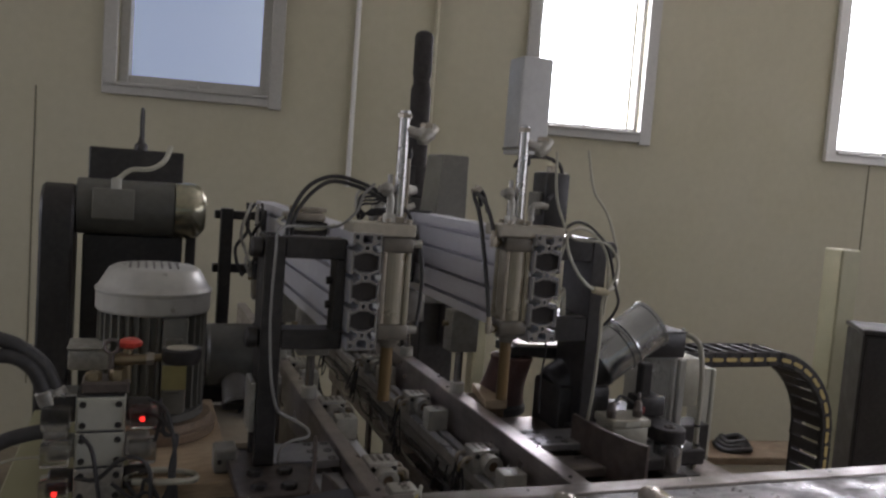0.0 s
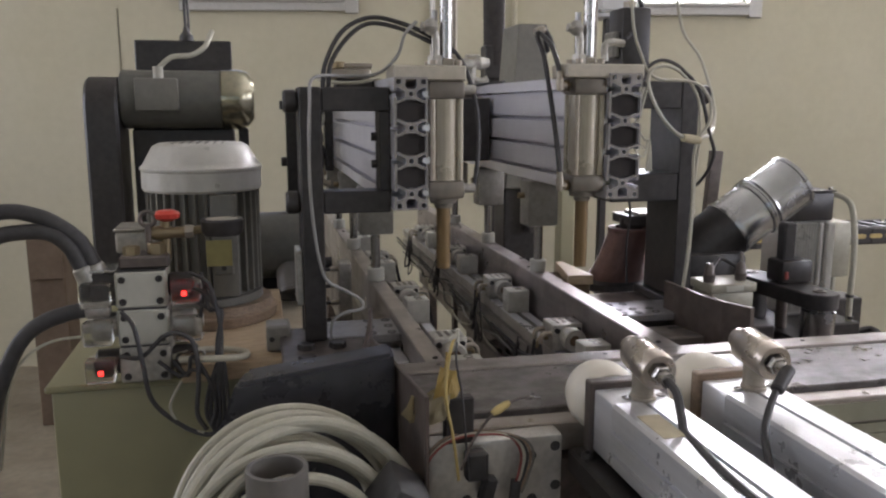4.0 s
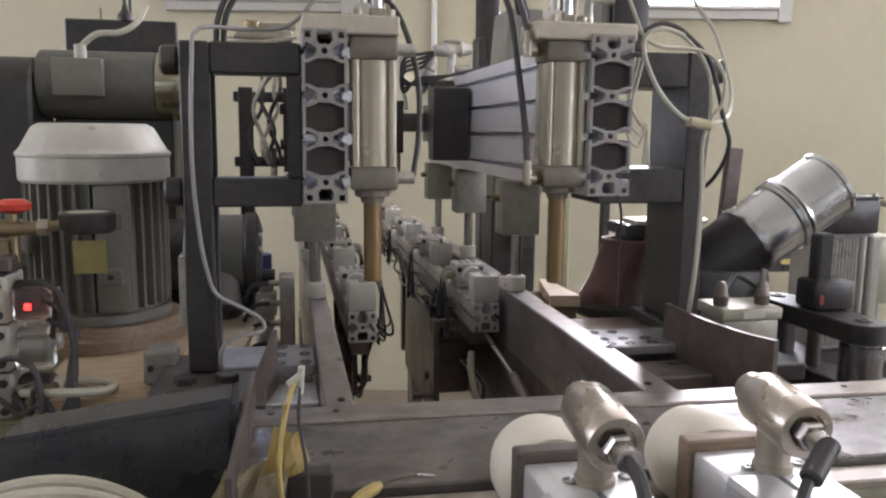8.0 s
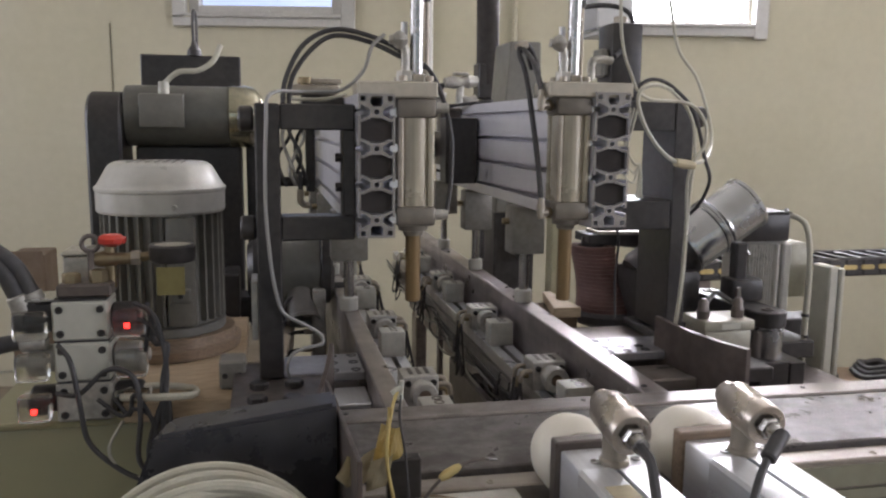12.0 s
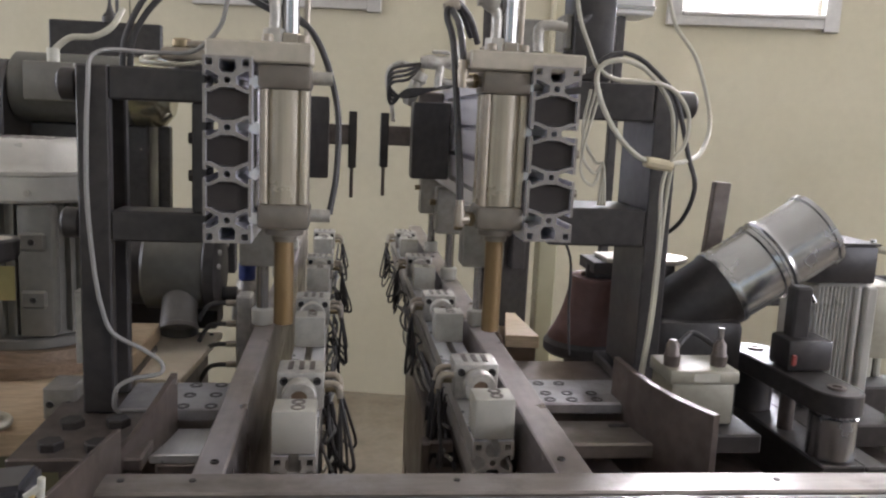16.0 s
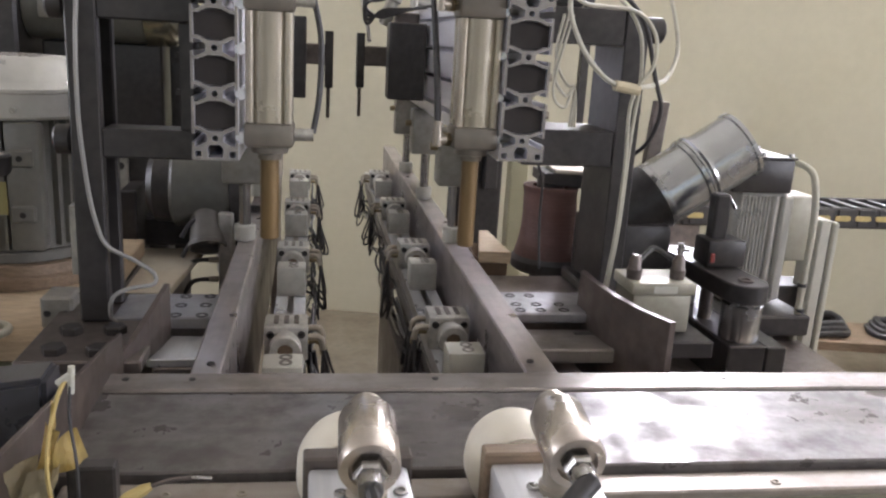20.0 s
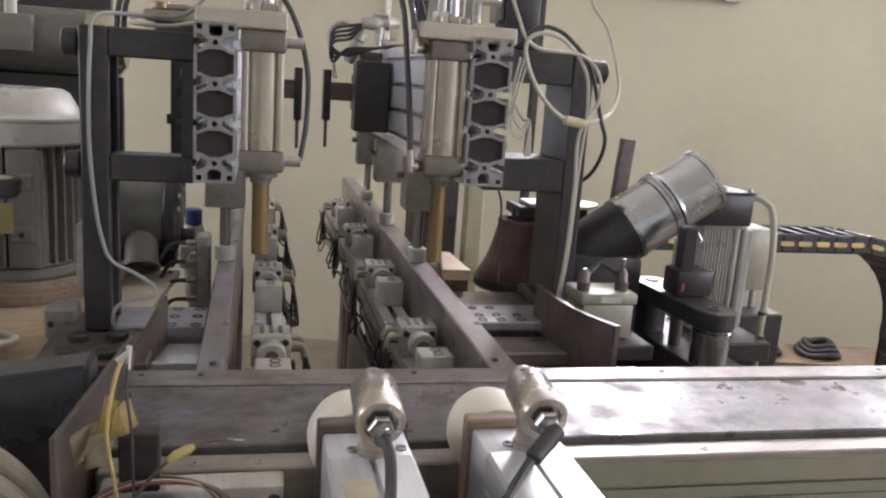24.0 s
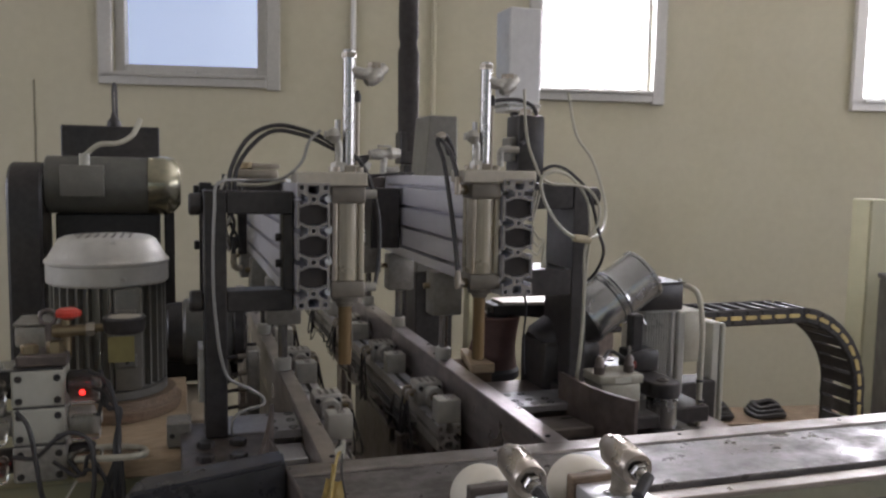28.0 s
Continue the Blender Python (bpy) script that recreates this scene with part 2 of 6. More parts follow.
def part(name, bm, mat, parent=None, label="", smooth=True, at=None):
    """Links a bmesh, built in world coordinates, as one mesh under a thing or a part."""
    o = ORIGIN[parent] if parent else Vector(at or (0, 0, 0))
    bmesh.ops.translate(bm, verts=bm.verts, vec=-o)
    bmesh.ops.recalc_face_normals(bm, faces=bm.faces)
    me = bpy.data.meshes.new(name)
    bm.to_mesh(me)
    bm.free()
    me.materials.append(mat)
    if smooth:
        for p in me.polygons:
            p.use_smooth = True
        me.set_sharp_from_angle(angle=radians(35))
    ob = new(name, me)
    ORIGIN[ob] = o
    if parent:
        ob.parent = parent
    else:
        ob.location = o
    if label:
        ob["label"] = label
    return ob


def box(x0, x1, y0, y1, z0, z1, bevel=0.0015, bm=None, seg=1, turn=None):
    b = bmesh.new()
    bmesh.ops.create_cube(b, size=1)
    for v in b.verts:
        v.co = Vector((x0 if v.co.x < 0 else x1, y0 if v.co.y < 0 else y1, z0 if v.co.z < 0 else z1))
    if bevel:
        bmesh.ops.bevel(b, geom=b.edges[:], offset=bevel, segments=seg, affect="EDGES", profile=0.5)
    if turn:
        c = Vector(((x0 + x1) / 2, (y0 + y1) / 2, (z0 + z1) / 2))
        bmesh.ops.rotate(b, verts=b.verts, cent=c, matrix=Euler([radians(a) for a in turn]).to_matrix())
    return merge(bm, b)


def merge(bm, b):
    if bm is None:
        return b
    me = bpy.data.meshes.new("tmp")
    b.to_mesh(me)
    b.free()
    bm.from_mesh(me)
    bpy.data.meshes.remove(me)
    return bm


def lathe(profile, p0, p1, bm=None, seg=28, caps=True):
    """A turned body: profile rows of (distance along p0 to p1 as 0..1, radius)."""
    p0, p1 = Vector(p0), Vector(p1)
    b = bmesh.new()
    q = (p1 - p0).to_track_quat("Z", "Y").to_matrix()
    rings = []
    for f, r in profile:
        c = p0.lerp(p1, f)
        rings.append([b.verts.new(c + q @ Vector((r * math.cos(a), r * math.sin(a), 0))) for a in (2 * math.pi * k / seg for k in range(seg))])
    for a, c in zip(rings, rings[1:]):
        for k in range(seg):
            b.faces.new((a[k], a[(k + 1) % seg], c[(k + 1) % seg], c[k]))
    if caps:
        b.faces.new(rings[0][::-1])
        b.faces.new(rings[-1])
    return merge(bm, b)


def cyl(p0, p1, r, bm=None, seg=20, r1=None, edge=0.0):
    r1 = r if r1 is None else r1
    if edge:
        d = edge / (Vector(p1) - Vector(p0)).length
        return lathe([(0, r - edge), (d, r), (1 - d, r1), (1, r1 - edge)], p0, p1, bm, seg)
    return lathe([(0, r), (1, r1)], p0, p1, bm, seg)


def smoothed(points, n=6):
    pts = [Vector(p) for p in points]
    pts = [2 * pts[0] - pts[1]] + pts + [2 * pts[-1] - pts[-2]]
    out = []
    for a, b, c, d in zip(pts, pts[1:], pts[2:], pts[3:]):
        for k in range(n):
            t = k / n
            out.append(0.5 * (2 * b + (c - a) * t + (2 * a - 5 * b + 4 * c - d) * t * t + (3 * b - a - 3 * c + d) * t ** 3))
    return out + [pts[-2]]


def hose(points, r, bm=None, seg=8, n=6):
    """A bent round hose, cable or wire through points."""
    pts = smoothed(points, n)
    b = bmesh.new()
    up = Vector((0.13, 0.2, 1)).normalized()
    rings = []
    for k, p in enumerate(pts):
        d = (pts[min(k + 1, len(pts) - 1)] - pts[max(k - 1, 0)]).normalized()
        side = d.cross(up)
        if side.length < 1e-4:
            side = d.cross(Vector((1, 0, 0)))
        side.normalize()
        up = side.cross(d).normalized()
        rings.append([b.verts.new(p + r * (math.cos(a) * side + math.sin(a) * up)) for a in (2 * math.pi * j / seg for j in range(seg))])
    for a, c in zip(rings, rings[1:]):
        for k in range(seg):
            b.faces.new((a[k], a[(k + 1) % seg], c[(k + 1) % seg], c[k]))
    b.faces.new(rings[0][::-1])
    b.faces.new(rings[-1])
    return merge(bm, b)


def prism(poly, axis, lo, hi, bm=None, bevel=0.0):
    """A flat outline, extruded along an axis. poly holds the two other coordinates in xyz order."""
    b = bmesh.new()

    def place(p, h):
        return {"x": (h, p[0], p[1]), "y": (p[0], h, p[1]), "z": (p[0], p[1], h)}[axis]
    lowv = [b.verts.new(place(p, lo)) for p in poly]
    topv = [b.verts.new(place(p, hi)) for p in poly]
    b.faces.new(lowv)
    b.faces.new(topv)
    n = len(poly)
    for k in range(n):
        b.faces.new((lowv[k], lowv[(k + 1) % n], topv[(k + 1) % n], topv[k]))
    bmesh.ops.recalc_face_normals(b, faces=b.faces)
    if bevel:
        bmesh.ops.bevel(b, geom=b.edges[:], offset=bevel, segments=1, affect="EDGES")
    return merge(bm, b)


def bolt(c, r, h, bm=None, axis=(0, 0, 1), socket=True):
    c, axis = Vector(c), Vector(axis)
    b = lathe([(0, r), (0.8, r), (1, r * 0.88), (1, r * 0.55), (0.5, r * 0.5)] if socket else [(0, r), (0.8, r), (1, r * 0.85)], c, c + axis * h, bm, 12)
    return b


def hexnut(c, r, h, bm=None, axis=(0, 0, 1)):
    c, axis = Vector(c), Vector(axis)
    return lathe([(0, r), (0.85, r), (1, r * 0.9)], c, c + axis * h, bm, 6)

# ---- the room ----
def room():
    x0, x1, back, high = ROOM
    floor = part("floor", box(x0 - 1, x1 + 1, back - 1, 5.0, -0.1, 0.0, 0), CONCRETE, smooth=False)
    tagged(floor, "worn grey concrete workshop floor", "floor", kind="structure")
    ceil = part("ceiling", box(x0 - 1, x1 + 1, back - 1, 5.5, high, high + 0.1, 0), CEILPAINT, smooth=False)
    tagged(ceil, "plain painted workshop ceiling", "ceiling", kind="structure")
    # window wall, in its own space: x along it, y outwards
    wins = [(-0.64, 0.03, 1.69, 2.75), (1.30, 1.85, 1.675, 2.75), (2.94, 3.55, 1.665, 2.75)]
    b = bmesh.new()
    edge = x0 - 1
    for a, c, lo, hi in wins:
        box(edge, a, 0, 0.2, 0, high, 0, b)
        box(a, c, 0, 0.2, 0, lo, 0, b)
        box(a, c, 0, 0.2, hi, high, 0, b)
        edge = c
    box(edge, x1 + 1, 0, 0.2, 0, high, 0, b)
    wall = part("wall_north", b, WALLPAINT, smooth=False)
    wall.matrix_world = WALL
    tagged(wall, "olive cream painted workshop wall with three windows", "wall", kind="structure")
    for k, (a, c, lo, hi) in enumerate(wins):
        w = thing("window_%d" % (k + 1), ["grey aluminium window with pale bluish panes", "grey aluminium window burnt out by daylight", "bright aluminium window burnt out by daylight"][k], "window", kind="structure")
        w.matrix_world = WALL
        f = bmesh.new()
        d = (0.045, 0.02, 0.02)[k]
        for q in ((a, a + d, lo, hi), (c - d, c, lo, hi), (a + d, c - d, lo, lo + d), (a + d, c - d, hi - d, hi)):
            box(q[0], q[1], 0.02, 0.09, q[2], q[3], 0.003, f)
        part("window_frame", f, WINFRAME, w)
        # inner casing round the opening, standing proud of the wall
        g = bmesh.new()
        for q in ((a - 0.06, a, lo - 0.02, hi), (c, c + 0.06, lo - 0.06, hi), (a - 0.06, c, lo - 0.05, lo)):
            box(q[0], q[1], -0.03, 0.0, q[2], q[3], 0.003, g)
        part("window_casing", g, [WINFRAME, WINFRAME, WHITEPT][k], w)
        box_sill = box(a, c, -0.045, 0.02, lo - 0.012, lo + 0.004, 0.003)
        part("window_sill", box_sill, WINFRAME, w)
        latch = box((a + c) / 2 - 0.02, (a + c) / 2 + 0.02, -0.005, 0.02, lo + 0.008, lo + 0.022, 0.002)
        part("latch", latch, WINFRAME, w)
        p = part("pane", box(a + d, c - d, 0.05, 0.056, lo + d, hi - d, 0), glassy("pane_glass_%d" % k, (0.95, 0.97, 1.0), 0.0, 1.05), w, smooth=False)
        p.visible_shadow = False
    sky_board = part("backdrop", box(-3, 6, 0.9, 0.95, 0.6, 4.5, 0), DAYLIGHT, smooth=False)
    sky_board.matrix_world = WALL
    tagged(sky_board, "bright hazy daylight outside the windows", "sky", kind="structure")
    # added glowing board: dimmer, bluer sky behind the first window only
    blue_board = part("backdrop", box(-2.2, 0.75, 0.85, 0.88, 0.6, 4.5, 0), BLUELIGHT, smooth=False)
    blue_board.matrix_world = WALL
    tagged(blue_board, "glowing pale blue board for the sky outside the first window", "sky", kind="structure")
    # the three other walls, with window bands that the camera never faces
    side = [("wall_east", x1, 1), ("wall_west", x0, -1)]
    for name, x, s in side:
        b = bmesh.new()
        lo, hi = 1.2, 2.7
        box(min(x, x + s * 0.2), max(x, x + s * 0.2), back - 1, 5.2, 0, lo, 0, b)
        box(min(x, x + s * 0.2), max(x, x + s * 0.2), back - 1, 5.2, hi, high, 0, b)
        for ya, yb in ((back - 1, -3.6), (-1.2, -0.6), (1.8, 5.2)) if s > 0 else ((back - 1, -3.6), (-1.2, 1.3), (3.2, 5.2)):
            box(min(x, x + s * 0.2), max(x, x + s * 0.2), ya, yb, lo, hi, 0, b)
        w = part(name, b, WALLPAINT, smooth=False)
        tagged(w, "cream painted side wall of the workshop", "wall", kind="structure")
    b = bmesh.new()
    box(x0 - 1, x1 + 1, back - 0.2, back, 0, 1.0, 0, b)
    box(x0 - 1, x1 + 1, back - 0.2, back, 2.8, high, 0, b)
    for xa, xb in ((x0 - 1, -2.6), (0.2, 0.8), (3.6, x1 + 1)):
        box(xa, xb, back - 0.2, back, 1.0, 2.8, 0, b)
    w = part("wall_south", b, WALLPAINT, smooth=False)
    tagged(w, "cream painted rear wall of the workshop", "wall", kind="structure")


room()
x0, x1, back, high = ROOM
for k, (u, w, h, p) in enumerate(((1.57, 0.5, 1.0, 40), (3.24, 0.6, 1.0, 24))):
    window_lamp("window_light", WALL @ pose(u, 0.10, 2.2, 90, 0, 180) @ pose(0, 0, 0, 0, 0, 0), w, h, p, (0.97, 0.98, 1.0))
for y, p in ((-2.4, 72), (0.6, 36)):
    window_lamp("window_light", pose(x1 - 0.02, y, 1.95, 0, 90, 0), 1.5, 2.2, p, (0.97, 0.98, 1.0))
window_lamp("window_light", pose(x0 + 0.02, 2.25, 1.95, 0, -90, 0), 1.5, 1.8, 32, (0.97, 0.98, 1.0))
window_lamp("window_light", pose(x0 + 0.02, -2.4, 1.95, 0, -90, 0), 1.5, 2.2, 12, (0.97, 0.98, 1.0))
for x in (-1.2, 2.2):
    window_lamp("window_light", pose(x, back + 0.02, 1.9, 90, 0, 0) @ pose(0, 0, 0, 180, 0, 0), 2.6, 1.7, 38, (0.97, 0.98, 1.0))


def wall_conduits():
    for u, r, z0, z1, m, lab in ((0.42, 0.012, 1.30, 3.3, WHITEPT, "white painted pipe running up the wall"), (0.79, 0.011, 1.2, 3.3, WALLPAINT, "cream painted conduit running up the wall")):
        t = part("wall_conduit", cyl((0, 0, z0), (0, 0, z1), r), m)
        t.matrix_world = WALL @ pose(u, -0.02, 0)
        tagged(t, lab, "pipe")
    for u in (-0.98, 3.16):
        t = part("wall_seam", box(-0.003, 0.003, -0.003, 0.0, 0.3, 1.65, 0), material("seam_shadow", (0.2, 0.18, 0.13), 0.8), smooth=False)
        t.matrix_world = WALL @ pose(u, 0, 0)
        tagged(t, "dark vertical joint in the painted wall", "trim", kind="structure")


wall_conduits()


# ---- the machine bed ----
TOP = 0.90
RAIL_TOP = 0.889


def machine_table():
    t = thing("machine_table", "long worn steel machine table with aluminium front profile", "machine table", (0.9, 0.9, 0))
    part("back_strip", box(0.222, 2.6, 0.978, 1.016, 0.85, TOP, 0.002), STEEL, t, "scratched steel guide strip")
    part("bed_plate", box(0.224, 2.6, 0.842, 0.9755, 0.85, TOP - 0.002, 0.0015), BEDST, t, "dark worn steel plate with bright rubbed patches")
    part("front_strip", box(0.235, 2.6, 0.811, 0.838, 0.86, TOP - 0.008, 0.0015), EDGEST, t, "pale aluminium edge strip")
    pts, z = [(0.85, 0.886)], 0.886
    for h, d in ((0.022, 0.0), (0.004, 0.004), (0.010, 0.0), (0.003, 0.003), (0.032, 0.0), (0.003, 0.003), (0.034, 0.0), (0.003, 0.003), (0.030, 0.0), (0.024, 0.003), (0.014, 0.0)):
        pts += [(0.8085 + d, z), (0.8085 + d, z - h)]
        z -= h
    part("front_profile", prism(pts + [(0.85, z)], "x", 0.60, 2.6), material("olive_aluminium", (0.30, 0.30, 0.23), 0.42, 0.5, vary=0.06, stain=0.2), t, "olive ribbed aluminium profile")
    part("beam", box(0.24, 2.6, 0.82, 1.02, 0.70, 0.85, 0.004), STEELDK, t, "dark steel support beam")
    for x in (0.35, 2.3):
        part("leg", box(x, x + 0.1, 0.86, 0.98, 0.0, 0.70, 0.003), STEELDK, t)
    for x in (0.24, 0.298, 0.52, 0.81, 1.10, 1.45):
        part("screw", cyl((x, 1.001, TOP - 0.001), (x, 1.001, TOP + 0.0008), 0.003, seg=10), BLACKPT, t)
    for x in (0.308, 0.36, 0.58, 0.765, 1.02, 1.3):
        part("screw", bolt((x, 0.821, TOP - 0.009), 0.004, 0.002), FITTING, t)
    t.matrix_world = pose(0.9, 0.886, 0, 0, 0, -1.2)  # the table stands slightly askew to the rails


machine_table()


def side_rail(xa, xb, lab):
    t = thing("guide_rail", lab, "guide rail", ((xa + xb) / 2, 1.7, 0), group="guide rails of the machine bed")
    part("rail_bar", box(xa, xb, 1.022, 2.75, 0.79, RAIL_TOP, 0.0018), RAILST, t)
    part("rail_web", box(xa + 0.004, xb - 0.004, 1.022, 2.75, 0.62, 0.79, 0.001), STEELDK, t, "dark oily steel web")
    for y in (1.06, 1.62, 2.2):
        part("bolt", bolt((xb - 0.012 if xa < 0.5 else xa + 0.012, y, RAIL_TOP), 0.004, 0.002), BLACKPT, t)
    part("foot", box(xa, xb, 2.6, 2.68, 0.0, 0.62, 0.003), STEELDK, t)


side_rail(0.292, 0.321, "long ground steel guide rail beside the hydraulic pack")
side_rail(0.621, 0.656, "long ground steel guide rail beside the milling unit")


# ---- vertical presses on the profile beams ----
def beam_profile(xa, xb, y0, y1, z0, cells, pitch, open_top=False):
    """A hollow slotted aluminium section along y: side slots at each node, chambers between the nodes."""
    h, xm, H, th = (xb - xa) / 2, (xa + xb) / 2, cells * pitch, 0.003
    nodes = [pitch * (k + 0.5) for k in range(cells)]
    slot = [(h, -0.0042), (h - th, -0.0042), (h - th, -0.0088), (h - 0.006, -0.0088), (0.0085, -0.0035), (0.0085, 0.0035), (h - 0.006, 0.0088), (h - th, 0.0088), (h - th, 0.0042), (h, 0.0042)]
    outer = [(-h, 0.0), (h, 0.0)]
    for z in nodes:
        outer += [(u, z + v) for u, v in slot]
    outer.append((h, H))
    top = [(0.0075, H - th), (0.0085, H - 0.012), (0.0055, nodes[-1] + 0.0072)]
    top += [(-u, v) for u, v in top[::-1]]
    holes = []
    if open_top:
        outer += [(0.005, H), (0.005, H - th)] + top + [(-0.005, H - th), (-0.005, H)]
    else:
        holes.append(top)
    outer.append((-h, H))
    for z in nodes[::-1]:
        outer += [(-u, z - v) for u, v in slot]
    holes.append([(u, H - v) for u, v in ((0.0075, H - th), (0.0085, H - 0.012), (0.0055, H - nodes[0] + 0.0072), (-0.0055, H - nodes[0] + 0.0072), (-0.0085, H - 0.012), (-0.0075, H - th))])
    for z in nodes:
        holes.append([(0.0034 * math.cos(a), z + 0.0034 * math.sin(a)) for a in (math.pi / 4 * j for j in range(8))])
    for za, zb in zip(nodes, nodes[1:]):
        half = [(h - th, za + 0.0122), (h - th, zb - 0.0122), (h - 0.0065, zb - 0.0122), (0.0065, zb - 0.0075)]
        rest = [(-0.0065, zb - 0.0075), (-h + 0.0065, zb - 0.0122), (-h + th, zb - 0.0122), (-h + th, za + 0.0122), (-h + 0.0065, za + 0.0122), (-0.0065, za + 0.0075), (0.0065, za + 0.0075), (h - 0.0065, za + 0.0122)]
        holes.append(half + rest)
    for sx in (-1, 1):
        for v in (0.003, H - 0.0095):
            holes.append([(sx * (h - 0.0095), v), (sx * (h - th), v), (sx * (h - th), v + 0.0065), (sx * (h - 0.0095), v + 0.0065)])
    loops = [outer] + holes
    tris = tessellate_polygon([[Vector((u, v, 0)) for u, v in l] for l in loops])
    flat = [p for l in loops for p in l]
    bm = bmesh.new()
    front = [bm.verts.new((xm + u, y0, z0 + v)) for u, v in flat]
    rear = [bm.verts.new((xm + u, y1, z0 + v)) for u, v in flat]
    for t in tris:
        if len(set(t)) == 3:
            bm.faces.new([front[i] for i in t])
            bm.faces.new([rear[i] for i in t])
    k = 0
    for l in loops:
        n = len(l)
        for i in range(n):
            bm.faces.new((front[k + i], front[k + (i + 1) % n], rear[k + (i + 1) % n], rear[k + i]))
        k += n
    return bm


def profile_beam(xa, xb, y0, y1, z0, pitch, lab):
    t = thing("profile_beam", lab, "profile beam", ((xa + xb) / 2, (y0 + y1) / 2, z0), group="aluminium beams over the rails")
    part("profile", beam_profile(xa, xb, y0, y1, z0, 4, pitch), ALUBLUE, t, smooth=False)
    part("cut_end", beam_profile(xa, xb, y0 - 0.0008, y0 - 0.0001, z0, 4, pitch), RAWCUT, t, "saw-cut end face", smooth=False)
    # dark plates added just inside the chambers in place of their shade
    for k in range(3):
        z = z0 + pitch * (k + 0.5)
        part("chamber_shade_plate", box(xa + 0.003, xb - 0.003, y0 + 0.006, y0 + 0.012, z + 0.0085, z + pitch - 0.0085, 0), CHAMBERDK, t, "added dark plate for the shade inside the chamber", smooth=False)
    s = 1 if xa < 0.5 else -1
    # bright bars added on the inner side, standing for the slots' lit channels
    for k in range(4):
        z = z0 + pitch * (k + 0.5)
        xs = (xb if s > 0 else xa) + s * 0.0015
        part("lit_slot_bar", cyl((xs, y0 + 0.016, z), (xs, y0 + 0.075, z), 0.0068, seg=16, edge=0.001), ALU, t, "bright round bar added for the lit inside of the slot")
    # unseen plate added at the rear to stop light entering the hollow section
    part("rear_light_block", box(xa, xb, y1 + 0.0005, y1 + 0.006, z0, z0 + 4 * pitch, 0.001), BLACKPT, t, "added black plate that keeps light out of the beam")
    return t


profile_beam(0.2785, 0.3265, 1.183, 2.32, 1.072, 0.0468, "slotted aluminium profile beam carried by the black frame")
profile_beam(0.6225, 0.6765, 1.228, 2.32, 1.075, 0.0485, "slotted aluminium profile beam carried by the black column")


def press_cylinder(xc, yc, top, px0, px1, lab, rod_top, rod_low):
    """An upright air cylinder bolted to the beam's end by a cap plate, with a brown rod below."""
    t = thing("press_cylinder", lab, "air cylinder", (xc, yc, 0.96), group="upright press cylinders")
    part("cap_plate", box(px0, px1, yc - 0.030, yc + 0.036, top, top + 0.021, 0.002), CAPPLATE, t, "cast cap plate")
    r = 0.026
    part("barrel", lathe([(0, 0.0245), (1, 0.0245)], (xc, yc, 1.112), (xc, yc, top - 0.026), seg=36), ALUSAT, t, "stained satin aluminium barrel")
    for sx in (-1, 1):
        for sy in (-1, 1):
            part("tie_rod", cyl((xc + sx * 0.0205, yc + sy * 0.0205, 1.112), (xc + sx * 0.0205, yc + sy * 0.0205, top - 0.026), 0.0045, seg=12), FITTING if sx == sy else ALUSAT, t, "stained tie rod")
    part("head", box(xc - r - 0.001, xc + r + 0.001, yc - r - 0.001, yc + r + 0.001, top - 0.026, top, 0.005, seg=2), PRESSCAP, t, "oily brown end cap")
    part("end_cap", box(xc - r - 0.001, xc + r + 0.001, yc - r - 0.001, yc + r + 0.001, 1.085, 1.112, 0.005, seg=2), PRESSCAP, t, "oily brown end cap")
    part("gland", lathe([(0, 0.013), (0.4, 0.014), (0.5, 0.020), (1, 0.021)], (xc, yc, 1.070), (xc, yc, 1.085)), PRESSCAP, t, "gland nut")
    part("press_rod", cyl((xc, yc, rod_low), (xc, yc, 1.071), 0.0105, edge=0.0015), BROWNROD, t, "oily brown press rod")
    for sx in (-1, 1):
        for sy in (-1, 1):
            part("bolt", bolt((xc + sx * 0.018, yc + sy * 0.018, top + 0.022), 0.006, 0.007), FITTING, t)
    part("guide_rod", cyl((xc + 0.004, yc, top + 0.022), (xc + 0.004, yc, rod_top), 0.009, edge=0.001), CHROME, t, "bright chrome guide rod")
    part("guide_rod", cyl((xc - 0.012, yc + 0.006, top + 0.022), (xc - 0.012, yc + 0.006, top + 0.1), 0.0045), CHROME, t, "thin bright rod")
    part("valve_elbow", hose([(xc - 0.012, yc - 0.004, top + 0.03), (xc - 0.012, yc - 0.004, top + 0.062), (xc - 0.022, yc - 0.006, top + 0.074), (xc - 0.034, yc - 0.006, top + 0.076)], 0.0062, seg=12), CASTALU, t, "push-in elbow")
    part("valve_ball", lathe([(0, 0.003), (0.2, 0.009), (0.5, 0.0115), (0.8, 0.009), (1, 0.003)], (xc - 0.02, yc - 0.006, top + 0.064), (xc - 0.02, yc - 0.006, top + 0.087), seg=16), CASTALU, t, "rounded valve head")
    part("valve_nut", hexnut((xc - 0.012, yc - 0.004, top + 0.022), 0.012, 0.014), CASTALU, t)
    part("side_fitting", cyl((xc + r, yc, 1.098), (xc + r + 0.022, yc, 1.098), 0.007), CASTALU, t)
    part("side_fitting", cyl((xc + r, yc, top - 0.012), (xc + r + 0.022, yc, top - 0.012), 0.007), CASTALU, t)
    part("rod_nut", hexnut((xc + 0.004, yc, top + 0.022), 0.014, 0.010), FITTING, t)
    part("rod_nut", hexnut((xc + 0.004, yc, rod_top - 0.012), 0.012, 0.008), FITTING, t)
